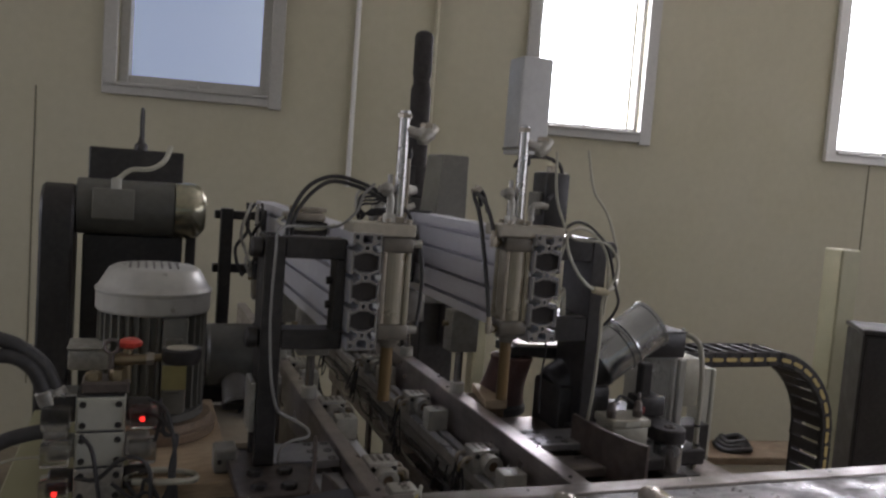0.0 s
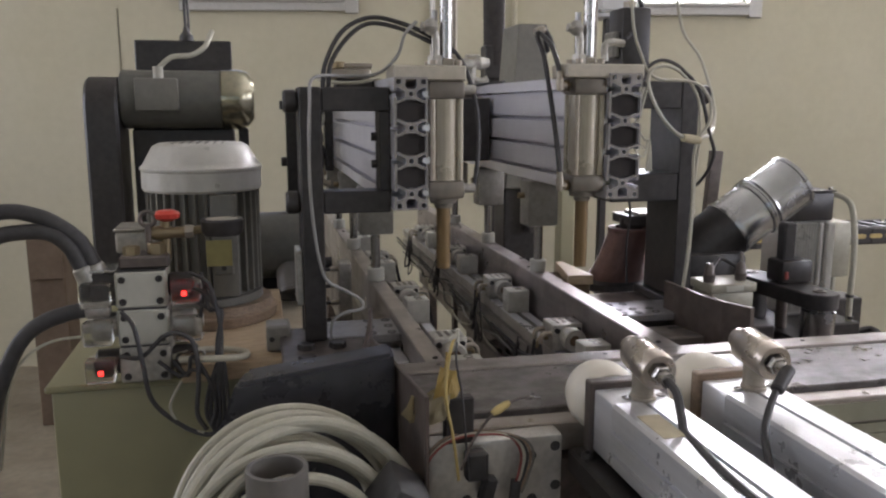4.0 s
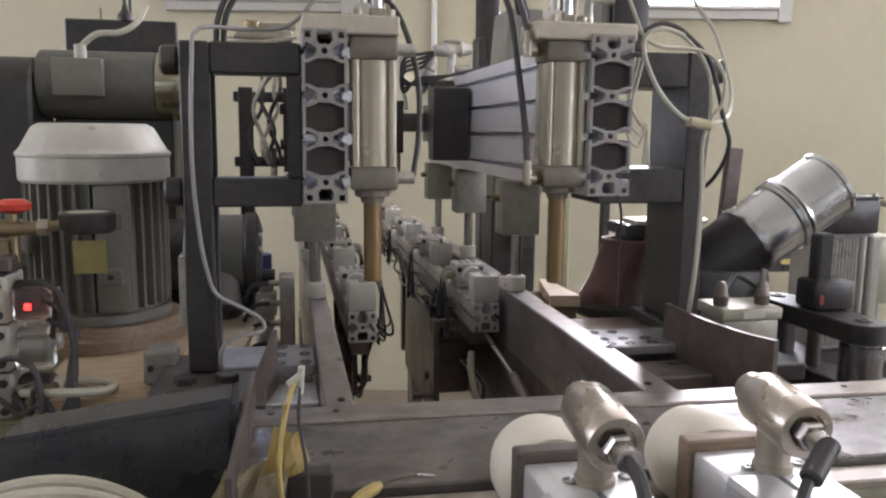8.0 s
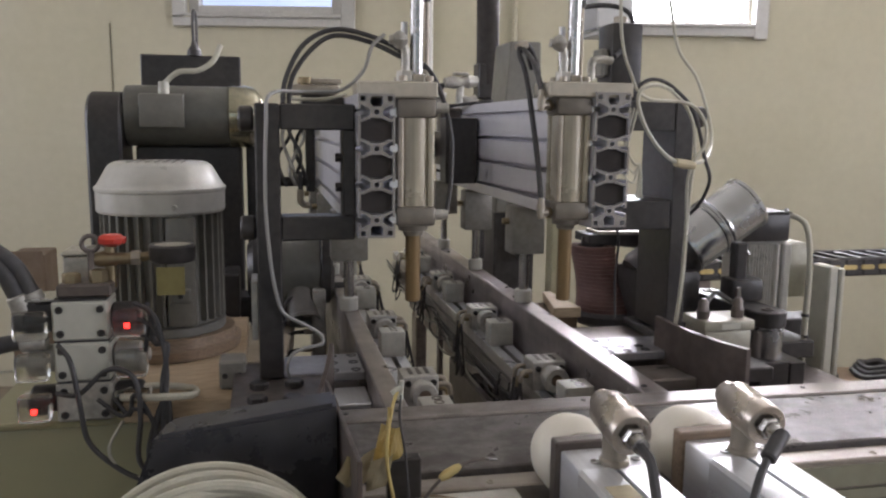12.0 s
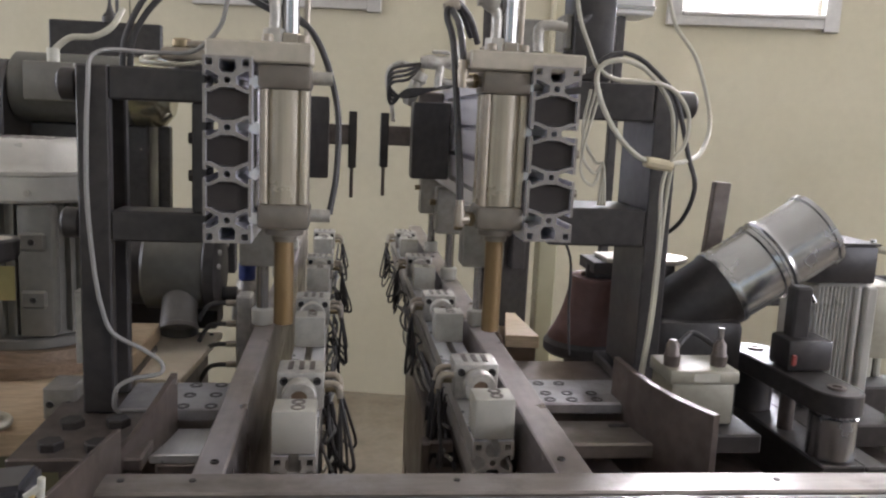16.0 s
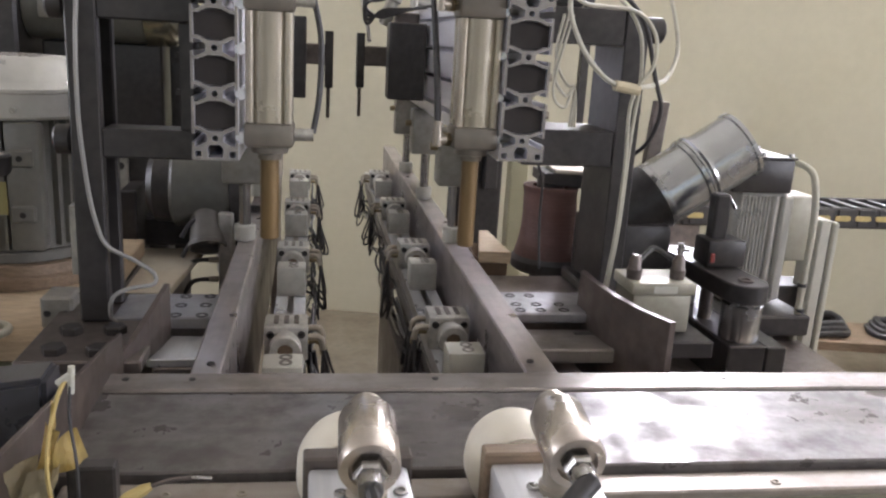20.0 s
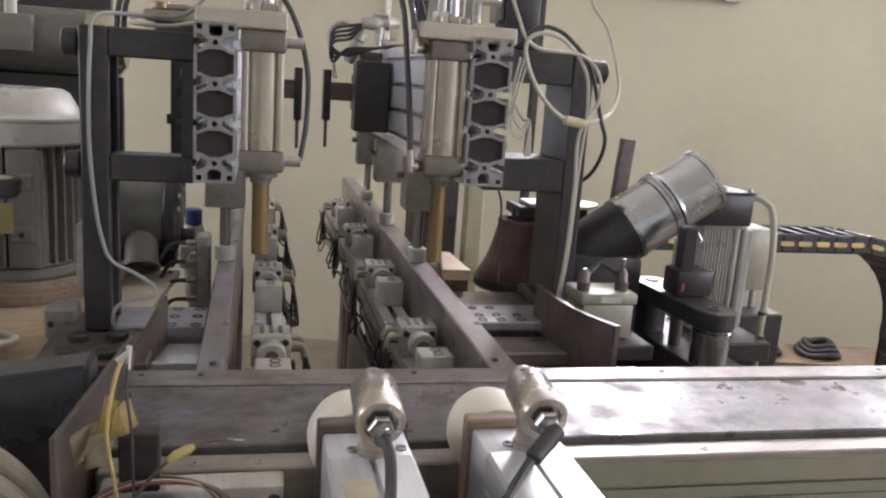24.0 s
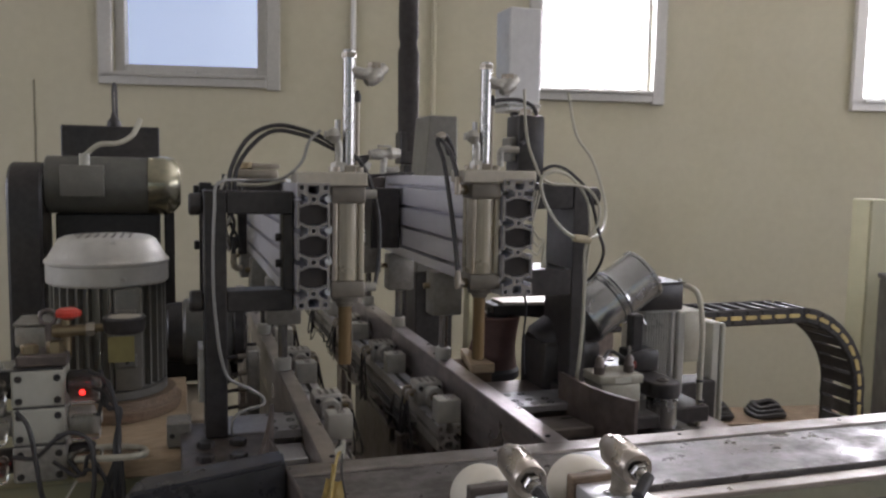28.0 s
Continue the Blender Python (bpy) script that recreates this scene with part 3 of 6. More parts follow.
    part("thin_rod", cyl((xc + 0.020, yc + 0.012, top + 0.022), (xc + 0.020, yc + 0.012, top + 0.135), 0.0032, seg=10), FITTING, t)
    part("thin_rod_cap", lathe([(0, 0.005), (0.5, 0.006), (1, 0.003)], (xc + 0.020, yc + 0.012, top + 0.128), (xc + 0.020, yc + 0.012, top + 0.146), seg=12), BLACKPT, t)
    part("arm_nut", hexnut((xc + 0.046, yc + 0.008, rod_top - 0.04), 0.012, 0.024), FITTING, t)
    part("arm_valve", lathe([(0, 0.006), (0.2, 0.012), (0.6, 0.013), (0.7, 0.009), (1, 0.008)], (xc + 0.03, yc - 0.004, rod_top - 0.048), (xc + 0.062, yc + 0.012, rod_top - 0.022), seg=14), CASTALU, t, "small faceted valve head")
    part("clamp_arm", hose([(xc + 0.004, yc, rod_top - 0.03), (xc + 0.03, yc, rod_top - 0.035), (xc + 0.05, yc + 0.01, rod_top - 0.025)], 0.009, seg=10), CASTALU, t, "small cast arm on the guide rod")
    return t


press_cylinder(0.3575, 1.221, 1.255, 0.279, 0.385, "upright satin air cylinder with brown rod and cast cap plate", 1.46, 0.978)
press_cylinder(0.5955, 1.262, 1.262, 0.553, 0.682, "upright satin air cylinder with brown rod beside the column", 1.46, 0.962)


def foot_press(x, y, top, lab):
    """A short stubby air cylinder under the beam with a pressing pad."""
    t = thing("foot_press", lab, "air cylinder", (x, y, 0.9), group="short press cylinders under the beams")
    part("barrel", box(x - 0.032, x + 0.032, y - 0.025, y + 0.025, top - 0.09, top, 0.004, seg=2), FOOTALU, t)
    part("rod", cyl((x, y, RAIL_TOP + 0.02), (x, y, top - 0.08), 0.009), CHROME, t, "bright rod")
    part("pad", cyl((x, y, RAIL_TOP + 0.0005), (x, y, RAIL_TOP + 0.026), 0.0165, edge=0.002), BLOCKPL, t, "pale rubber pad")
    part("fitting", cyl((x - 0.032, y, top - 0.03), (x - 0.044, y, top - 0.03), 0.006), BRASS, t)
    return t


for y in (1.56, 1.92, 2.26):
    foot_press(0.303, y, 1.072, "short grey press cylinder with pale pad on the rail")
    foot_press(0.635, y + 0.012, 1.075, "short grey press cylinder with pale pad on the rail")


def black_frame():
    t = thing("black_frame", "black painted steel frame holding the profile beam", "steel frame", (0.2, 1.25, 0.87))
    z0, z1, z2, z3 = 1.066, 1.098, 1.212, 1.246
    ya = 1.215
    part("post", box(0.148, 0.180, ya, ya + 0.016, 0.877, z3, 0.002), BLACKPT, t)
    part("rear_leg", box(0.148, 0.180, ya + 0.066, ya + 0.080, 0.877, z3, 0.002), BLACKPT, t)
    part("post_web", box(0.148, 0.153, ya + 0.016, ya + 0.066, 0.96, z3, 0.001), BLACKPT, t)
    part("arm", box(0.180, 0.2775, ya, ya + 0.045, z0, z1, 0.002), BLACKPT, t)
    part("arm", box(0.180, 0.2775, ya, ya + 0.045, z2, z3, 0.002), BLACKPT, t)
    part("upright", box(0.262, 0.2780, ya + 0.001, ya + 0.044, z1, z2, 0.0015), BLACKPT, t)
    for z in (1.100, 1.147, 1.194, 1.240):
        part("bolt", bolt((0.268, ya + 0.006, z), 0.0048, 0.012, axis=(1, 0, 0), socket=False), BLACKPT, t)
    for z in (1.135, 1.175):
        part("bolt", hexnut((0.262, ya + 0.03, z), 0.007, 0.008, axis=(-1, 0, 0)), BLACKPT, t)
    for z in (1.226, 1.082):
        part("knob", cyl((0.147, ya + 0.02, z), (0.127, ya + 0.02, z), 0.0165, edge=0.003), BLACKPT, t, "round black knob")
    # smaller rear frame
    ya = 2.1
    part("post", box(0.163, 0.193, ya, ya + 0.04, 0.86, 1.242, 0.002), BLACKPT, t)
    for z in (1.070, 1.212):
        part("arm", box(0.150, 0.2775, ya + 0.041, ya + 0.07, z, z + 0.022, 0.002), BLACKPT, t)
    part("upright", box(0.257, 0.2780, ya + 0.001, ya + 0.0405, 1.06, 1.242, 0.0015), BLACKPT, t)
    part("base_plate", box(0.112, 0.235, 1.10, 1.30, 0.862, 0.876, 0.002), DARKST, t, "dark bolted base plate")
    for x, y in ((0.147, 1.182), (0.192, 1.184), (0.145, 1.125), (0.189, 1.122)):
        part("bolt", hexnut((x, y, 0.876), 0.0125, 0.0085), BLACKPT, t)
    part("side_plate", box(0.139, 0.1475, 1.225, 1.29, 0.93, 1.01, 0.001), CASTALU, t, "pale drilled side plate")
    h = thing("frame_hoses", "grey and black air hoses hanging behind the black frame", "hoses", (0.22, 1.98, 1.24))
    random.seed(21)
    for k in range(5):
        x = 0.205 + 0.009 * k
        pts = [(x + 0.012, 2.02, 1.262)]
        for j in range(1, 6):
            pts.append((x + 0.016 * math.sin(1.3 * j + 1.9 * k) + random.uniform(-0.004, 0.004), 1.99 + random.uniform(-0.02, 0.02), 1.262 - 0.036 * j))
        part("air_hose", hose(pts, 0.0042, seg=8), (RUBBER, CASTALU)[k % 2], h)
    part("elbow", hose([(0.238, 1.98, 1.075), (0.238, 1.98, 1.05), (0.246, 1.98, 1.04), (0.258, 1.98, 1.04)], 0.0075, seg=10), FITTING, h, "push-in elbow fitting")
    part("hose_end", cyl((0.238, 1.98, 1.07), (0.238, 1.98, 1.115), 0.0055), RUBBER, h)


black_frame()


def black_column():
    t = thing("black_column", "black painted steel column holding the profile beam", "steel column", (0.80, 1.38, 0.87))
    n = 8
    arc = [(0.836 - 0.03 + 0.03 * math.cos(a), 1.262 - 0.045 + 0.045 * math.sin(a)) for a in (math.pi / 2 * k / n for k in range(n + 1))]
    ya = 1.33
    part("column_bar", prism([(0.804, 0.882), (0.836, 0.882)] + arc + [(0.804, 1.262)], "y", ya, 1.445, bevel=0.0015), BLACKPT, t, "thick dark painted bar with a rounded top")
    part("top_arm", prism([(0.678, 1.215), (0.8035, 1.215), (0.8035, 1.261), (0.70, 1.261), (0.678, 1.245)], "y", ya + 0.002, 1.44, bevel=0.0015), BLACKPT, t)
    part("lower_arm", box(0.678, 0.8035, ya + 0.001, 1.44, 1.056, 1.104, 0.002), BLACKPT, t)
    part("web", box(0.678, 0.692, 1.385, 1.43, 1.104, 1.215, 0.0015), BLACKPT, t)
    for z in (1.05, 1.13):
        part("bolt", bolt((0.836, ya + 0.03, z), 0.008, 0.010, axis=(1, 0, 0), socket=False), BLACKPT, t)
    part("knob", cyl((0.836, 1.35, 1.238), (0.862, 1.35, 1.238), 0.017, edge=0.003), BLACKPT, t, "round black knob")
    for z in (1.125, 1.172):
        part("tie_bolt", cyl((0.676, 1.30, z), (0.70, 1.30, z), 0.005), FITTING, t, "bright slot bolt")
    # rear support
    part("rear_post", box(0.80, 0.83, 2.1, 2.15, 0.882, 1.25, 0.002), BLACKPT, t)
    for z in (1.08, 1.215):
        part("rear_arm", box(0.678, 0.80, 2.1, 2.15, z, z + 0.03, 0.002), BLACKPT, t)
    plate = part("base_plate", box(0.651, 0.86, 1.240, 1.329, 0.866, 0.880, 0.002), PLATEST, t, "perforated scuffed base plate")
    for x in (0.672, 0.699, 0.730):
        for y in (1.252, 1.275, 1.312):
            if (x, y) == (0.730, 1.312):
                continue
            part("hole", lathe([(0, 0.0072), (1, 0.0072), (1, 0.0045), (0.2, 0.0042)], (x, y, 0.8796), (x, y, 0.8808), seg=14), RUBBER, plate)
    part("column_foot", box(0.79, 0.86, 1.33, 1.46, 0.866, 0.8815, 0.002), BLACKPT, t)
    part("rail_stand", box(0.66, 0.85, 1.26, 1.46, 0.70, 0.865, 0.002), STEELDK, t)


black_column()


def sliding_box(x0, x1, y0, y1, z0, z1, lab):
    t = thing("sensor_box", lab, "control box", ((x0 + x1) / 2, y0, z0))
    part("housing", box(x0, x1, y0, y1, z0, z1, 0.002), BLACKPT, t)
    s = -1 if x0 > 0.45 else 1
    xa = x0 - 0.052 if s < 0 else x1 + 0.036
    part("side_bar", box(xa, xa + 0.016, y0 + 0.16, y0 + 0.20, z0 + 0.01, z1 - 0.022, 0.001), BLACKPT, t)
    part("bar_rod", box(xa + 0.004, xa + 0.011, y0 + 0.17, y0 + 0.18, z0 - 0.05, z0 + 0.012, 0.001), DARKST, t)
    part("link", box(min(xa + 0.008, (x0 + x1) / 2), max(xa + 0.008, (x0 + x1) / 2), y0 + 0.165, y0 + 0.195, z0 + 0.055, z0 + 0.095, 0.002), DARKST, t)
    part("carrier", box(x0 + 0.012, x1 - 0.008, y1 - 0.002, y0 + 0.20, z0 + 0.035, z1 - 0.03, 0.002), DARKST, t)


sliding_box(0.546, 0.616, 1.86, 1.92, 1.095, 1.238, "black box fixed to the beam's inner side")
sliding_box(0.335, 0.392, 1.80, 1.86, 1.095, 1.238, "black box fixed to the other beam's inner side")


# ---- clamp rails between the guide rails ----
def clamp_rail(x, y0, side, lab):
    """A slotted bar with pneumatic clamps; side: +1 hoses hang towards larger x."""
    t = thing("clamp_rail", lab, "clamp rail", (x, 1.12, 0.85), group="travelling clamp rails")
    z = 0.812
    part("rail_profile", beam_profile(x - 0.0225, x + 0.0225, y0, 2.72, z - 0.050, 1, 0.048, True), RAILALU, t, "slotted aluminium bar", smooth=False)
    part("lower_bar", box(x - 0.015, x + 0.015, y0 + 0.05, 2.70, z - 0.085, z - 0.051, 0.002), STEELDK, t, "dark steel bar")
    part("top_plate", box(x - 0.0222, x - 0.005, y0 + 0.001, 2.72, z - 0.0019, z, 0), ALU, t)
    part("top_plate", box(x + 0.005, x + 0.0222, y0 + 0.001, 2.72, z - 0.0019, z, 0), ALU, t)
    random.seed(7 if side > 0 else 8)
    for k in range(4):
        y = y0 + 0.385 * k
        blk = part("stop_block", box(x - 0.022, x + 0.022, y, y + 0.040, z + 0.0005, z + 0.046, 0.0025, seg=2), BLOCKPL, t, "pale green-grey stop block")
        for yy in (0.012, 0.028):
            part("hole", lathe([(0, 0.0075), (1, 0.0075), (1, 0.0045), (0.2, 0.004)], (x + 0.003, y + yy, z + 0.0455), (x + 0.003, y + yy, z + 0.0466), seg=14), DARKST, blk)
        ya = y + 0.125
        c = part("clamp_cylinder", box(x - 0.027, x + 0.027, ya, ya + 0.05, z + 0.0005, z + 0.046, 0.003, seg=2), CASTALU, t, "compact air cylinder")
        part("boss", lathe([(0, 0.0150), (0.5, 0.0155), (0.55, 0.0195), (0.95, 0.0195), (1, 0.018), (1, 0.0095), (0.9, 0.009)], (x, ya + 0.001, z + 0.026), (x, ya - 0.034, z + 0.026), seg=28), CASTALU, c, "round clamping boss")
        part("pad", cyl((x, ya - 0.026, z + 0.026), (x, ya - 0.031, z + 0.026), 0.0092, seg=24), BROWNPAD, c, "brown rubber pad")
        for sx in (-1, 0, 1):
            part("slot", box(x + sx * 0.0125 - 0.003, x + sx * 0.0125 + 0.003, ya + 0.012, ya + 0.042, z + 0.0455, z + 0.0468, 0), DARKST, c, smooth=False)
        for sx in (-1, 1):
            part("bolt", bolt((x + sx * 0.019, ya + 0.001, z + 0.036), 0.0048, 0.004, axis=(0, -1, 0)), BLACKPT, c)
        # hose fittings on the inner side
        for j, (fy, fz) in enumerate(((0.008, 0.030), (0.024, 0.018), (0.040, 0.030))):
            a = Vector((x + side * 0.026, ya + fy, z + fz))
            part("hose_fitting", hose([a, a + Vector((side * 0.012, 0, 0)), a + Vector((side * 0.018, -0.002, -0.004)), a + Vector((side * 0.020, -0.003, -0.016))], 0.0042 - 0.0006 * (j == 1), seg=10), (FITTING, BRASS, FITTING)[j], t, "push-in hose fitting")
            b = a + Vector((side * 0.020, -0.003, -0.016))
            for q in range(2):
                dx, dy = side * random.uniform(-0.006, 0.022), random.uniform(-0.03, 0.035)
                deep = random.uniform(0.05, 0.11)
                part("air_hose", hose([b, b + Vector((dx * 0.5, dy * 0.3, -deep * 0.4)), b + Vector((dx, dy, -deep * 0.85)), b + Vector((dx * 0.6, dy + 0.018, -deep)), b + Vector((-side * 0.008, dy + 0.045, -deep * 0.8)), b + Vector((-side * 0.014, dy + 0.14, -0.06)), b + Vector((-side * 0.012, 0.30, -0.052))], random.choice((0.0018, 0.0021, 0.0025)), seg=6), RUBBER, t, "thin black air hose")
    for y, zz in ((1.46, 0.56), (1.56, 0.50), (2.0, 0.5)):
        part("carrier_plate", box(x + side * 0.016 - 0.005, x + side * 0.016 + 0.005, y, y + 0.03, zz, z - 0.051, 0.002), DARKST, t, "dark hanging bar")
    part("carriage", box(x - side * 0.01 - 0.03, x - side * 0.01 + 0.03, 1.50, 1.60, 0.60, 0.68, 0.003), DARKST, t, "dark carriage block")
    part("carriage_post", box(x - 0.012, x + 0.012, 1.52, 1.56, 0.68, z - 0.085, 0.002), DARKST, t)
    part("cross_bar", box(min(x + side * 0.021, x + side * 0.05), max(x + side * 0.021, x + side * 0.05), 1.47, 1.485, 0.585, 0.60, 0.002), DARKST, t)
    for k in range(5):
        q = random.uniform(-0.008, 0.008)
        part("cable", hose([(x + side * (0.028 + q), 1.36 + 0.03 * k, z - 0.03), (x + side * (0.036 + q), 1.37 + 0.03 * k, z - 0.10), (x + side * (0.032 - q), 1.40 + 0.03 * k, z - 0.18 - 0.02 * k), (x + side * (0.022 + q), 1.43 + 0.035 * k, z - 0.22 - 0.015 * k), (x + side * (0.004 + 2 * q), 1.47 + 0.045 * k, z - 0.20 - 0.02 * k), (x - side * 0.01, 1.50 + 0.05 * k, z - 0.10)], 0.0032, seg=8), RUBBER, t, "black hanging cable")
    for k in range(4):
        pts = []
        for j in range(19):
            y = y0 + 0.12 + 0.075 * j
            pts.append((x + side * (0.030 + 0.010 * math.sin(1.7 * j + 2 * k)), y, z - 0.035 - 0.012 * k - 0.028 * abs(math.sin(0.61 * j + k)) + random.uniform(-0.004, 0.004)))
        part("long_hose", hose(pts, 0.0024, seg=6, n=4), (RUBBER, PALETUBE, RUBBER, CABLEWH)[k], t, "air hose strung along the rail")
    if side < 0:
        part("side_plate", box(x - 0.042, x - 0.026, 1.44, 1.80, 0.52, z - 0.09, 0.003), DARKST, t, "dark carriage side plate")
        part("plate_arm", box(x - 0.026, x - 0.010, 1.60, 1.66, 0.66, z - 0.086, 0.002), DARKST, t)
        part("drive_rod", cyl((x + 0.001, 1.17, 0.757), (x + 0.020, 1.06, 0.717), 0.0046, edge=0.001), CHROME, t, "bright push rod")
        part("rod_cylinder", lathe([(0, 0.006), (0.05, 0.0095), (0.9, 0.0105), (1, 0.008)], (x + 0.0195, 1.062, 0.7178), (x + 0.034, 0.985, 0.672), seg=16), STEEL, t, "worn rod cylinder")
        part("carriage", box(x - 0.048, x + 0.018, 1.35, 1.42, 0.594, 0.70, 0.004), DARKST, t, "dark carriage block")
        part("hanger", box(x - 0.063, x - 0.052, 1.295, 1.32, 0.56, z - 0.06, 0.002), DARKST, t, "dark hanging bar")
        part("hanger_arm", box(x - 0.052, x - 0.022, 1.30, 1.315, z - 0.075, z - 0.06, 0.002), DARKST, t)
        part("pin", cyl((x - 0.102, 1.305, 0.607), (x - 0.063, 1.305, 0.607), 0.0065, edge=0.001), DARKST, t)
        for k in range(6):
            q, h = 0.0052 * (k % 3) - 0.005, 0.006 * (k // 3)
            part("bundled_cable", hose([(x + 0.004 + q, 1.34 + h, 0.66), (x + 0.022 + q, 1.27 + h, 0.638), (x + 0.020 + q, 1.25 + h, 0.62), (x + 0.013 + q, 1.248 + h, 0.595), (x + 0.017 + q, 1.25 + h, 0.55), (x + 0.020 + q, 1.27 + h, 0.46)], 0.0026, seg=6), (CABLEWH, RUBBER, PALETUBE)[k % 3], t, "cable tied into a bundle")
        part("bundle_tie", box(x + 0.004, x + 0.023, 1.244, 1.262, 0.596, 0.600, 0.001), RUBBER, t)
        part("cable_tail", hose([(x - 0.02, y0 + 0.02, z - 0.09), (x - 0.026, y0 - 0.01, z - 0.12), (x - 0.018, y0 - 0.03, z - 0.18), (x - 0.01, y0 - 0.02, z - 0.26)], 0.006, seg=8), CABLEWH, t, "pale cable tail")
    return t


CLAMP_L = clamp_rail(0.376, 1.125, 1, "travelling aluminium clamp rail with pale stop blocks and hoses")
CLAMP_R = clamp_rail(0.587, 1.16, -1, "travelling aluminium clamp rail with pale stop blocks beside the milling unit")


# ---- milling unit on its slide ----
def milling_unit():
    t = thing("milling_unit", "milling unit with galvanised duct, ribbed motor and black link", "milling unit", (1.0, 1.35, 0.86))
    a = Vector((0.886, 1.41, 0.945))
    m = Vector((1.088, 1.41, 1.077))
    d = (m - a).normalized()
    e = a + d * 0.078
    duct = part("duct", lathe([(0, 0.0555), (0.02, 0.0565), (0.05, 0.0565), (0.06, 0.0545), (0.41, 0.054), (0.42, 0.0575), (0.455, 0.0585), (0.475, 0.0555), (0.495, 0.0555), (0.515, 0.0585), (0.545, 0.0575), (0.555, 0.0535), (0.95, 0.0535), (0.96, 0.056), (1, 0.056), (1, 0.052), (0.6, 0.051)], e, m, seg=48, caps=False), GALV, t, "galvanised sheet duct with rolled seams")
    part("hose_clip", hose([e + d * 0.083 + Vector((0.030, -0.048, -0.030)), e + d * 0.083 + Vector((0.038, -0.050, -0.040)), e + d * 0.083 + Vector((0.046, -0.050, -0.052))], 0.0028, seg=8), CHROME, duct, "bright clip tail")
    part("duct_base", lathe([(0, 0.045), (0.1, 0.052), (0.9, 0.053), (0.93, 0.055), (1, 0.055)], a - d * 0.03, e + d * 0.004, seg=40), BLACKPT, t, "black duct socket")
    part("hood", box(0.842, 0.965, 1.35, 1.47, 0.806, 0.955, 0.012, seg=2), BLACKPT, t, "black suction hood")
    # ribbed motor
    mx, my = 0.028, 0.052
    motor = part("motor", box(1.085 + mx, 1.18 + mx, 1.385 + my, 1.48 + my, 0.80, 0.995, 0.006), MOTORSIL, t, "ribbed cast aluminium motor")
    for k in range(9):
        x = 1.090 + mx + k * 0.0062
        part("rib", box(x - 0.0014, x + 0.0014, 1.379 + my, 1.3855 + my, 0.81, 0.99, 0.001), MOTORSIL, motor)
    part("rib", box(1.1465 + mx, 1.156 + mx, 1.376 + my, 1.3855 + my, 0.81, 0.99, 0.003), MOTORSIL, motor)
    part("rib", box(1.162 + mx, 1.180 + mx, 1.374 + my, 1.3855 + my, 0.81, 0.99, 0.003), MOTORSIL, motor)
    part("motor_cap", box(1.066 + mx, 1.173 + mx, 1.375 + my, 1.495 + my, 0.995, 1.051, 0.004, seg=2), BLACKPT, motor, "black motor cap")
    part("cap_lid", box(1.068 + mx, 1.175 + mx, 1.373 + my, 1.497 + my, 1.0515, 1.055, 0.001), BLACKPT, motor)
    for x, y in ((1.12, 1.388), (1.168, 1.384), (1.165, 1.485)):
        part("bolt", bolt((x + mx, y + my, 1.055), 0.0045, 0.006), CHROME, motor)
    part("side_screw", bolt((1.173 + mx, 1.39 + my, 1.022), 0.007, 0.006, axis=(1, 0, 0)), CREAMPL, motor)
    part("terminal_box", box(1.181 + mx, 1.25 + mx, 1.41 + my, 1.48 + my, 0.87, 0.985, 0.005, seg=2), VALVEGR, t, "grey-beige terminal box")
    part("motor_cable", hose([(1.17 + mx, 1.41 + my, 1.043), (1.184 + mx, 1.40 + my, 1.045), (1.198 + mx, 1.38 + my, 1.039), (1.202 + mx, 1.36 + my, 1.02), (1.202 + mx, 1.345 + my, 0.955), (1.198 + mx, 1.34 + my, 0.86), (1.194 + mx, 1.335 + my, 0.79), (1.19 + mx, 1.33 + my, 0.70)], 0.0058, seg=10), CABLEWH, t, "pale motor cable")
    for y, z in ((1.340 + my, 0.848), (1.336 + my, 0.805)):
        part("cable_tie", cyl((1.197 + mx, y, z - 0.003), (1.197 + mx, y, z + 0.003), 0.0078, seg=12), RUBBER, t)
    part("switch_box", box(1.238, 1.343, 1.49, 1.56, 0.71, 0.815, 0.003), BLACKPT, t, "black steel box beside the motor")
    part("slide_table", box(0.87, 1.237, 1.37, 1.56, 0.765, 0.7995, 0.003), BLACKPT, t, "dark sliding table under the motor")
    part("square_post", box(1.0, 1.024, 1.297, 1.321, 0.92, 1.014, 0.003), BLACKPT, t, "black square post")
    part("clamp_block", box(0.990, 1.052, 1.283, 1.333, 0.906, 0.948, 0.006, seg=2), BLACKPT, t, "black split clamp block")
    part("red_mark", box(0.994, 1.000, 1.279, 1.2835, 0.915, 0.929, 0.001), REDWIRE, t)
    # rounded link bar from the far pivot to the near one
    n = 10
    p, q, r = Vector((1.006, 1.395)), Vector((1.020, 1.222)), 0.0315
    u = (q - p).normalized()
    s = Vector((-u.y, u.x))
    poly = [tuple(q + r * (math.cos(k) * s + math.sin(k) * u)) for k in (math.pi * j / n for j in range(n + 1))]
    poly += [tuple(p - r * (math.cos(k) * s + math.sin(k) * u)) for k in (math.pi * j / n for j in range(n + 1))]
    link = part("link_bar", prism(poly, "z", 0.878, 0.905, bevel=0.0015), BLACKPT, t, "black rounded link bar")
    for c in (p, q):
        part("pin", lathe([(0, 0.011), (1, 0.011), (1, 0.006), (0.6, 0.006)], (c.x, c.y, 0.903), (c.x, c.y, 0.9075), seg=16), DARKST, link)
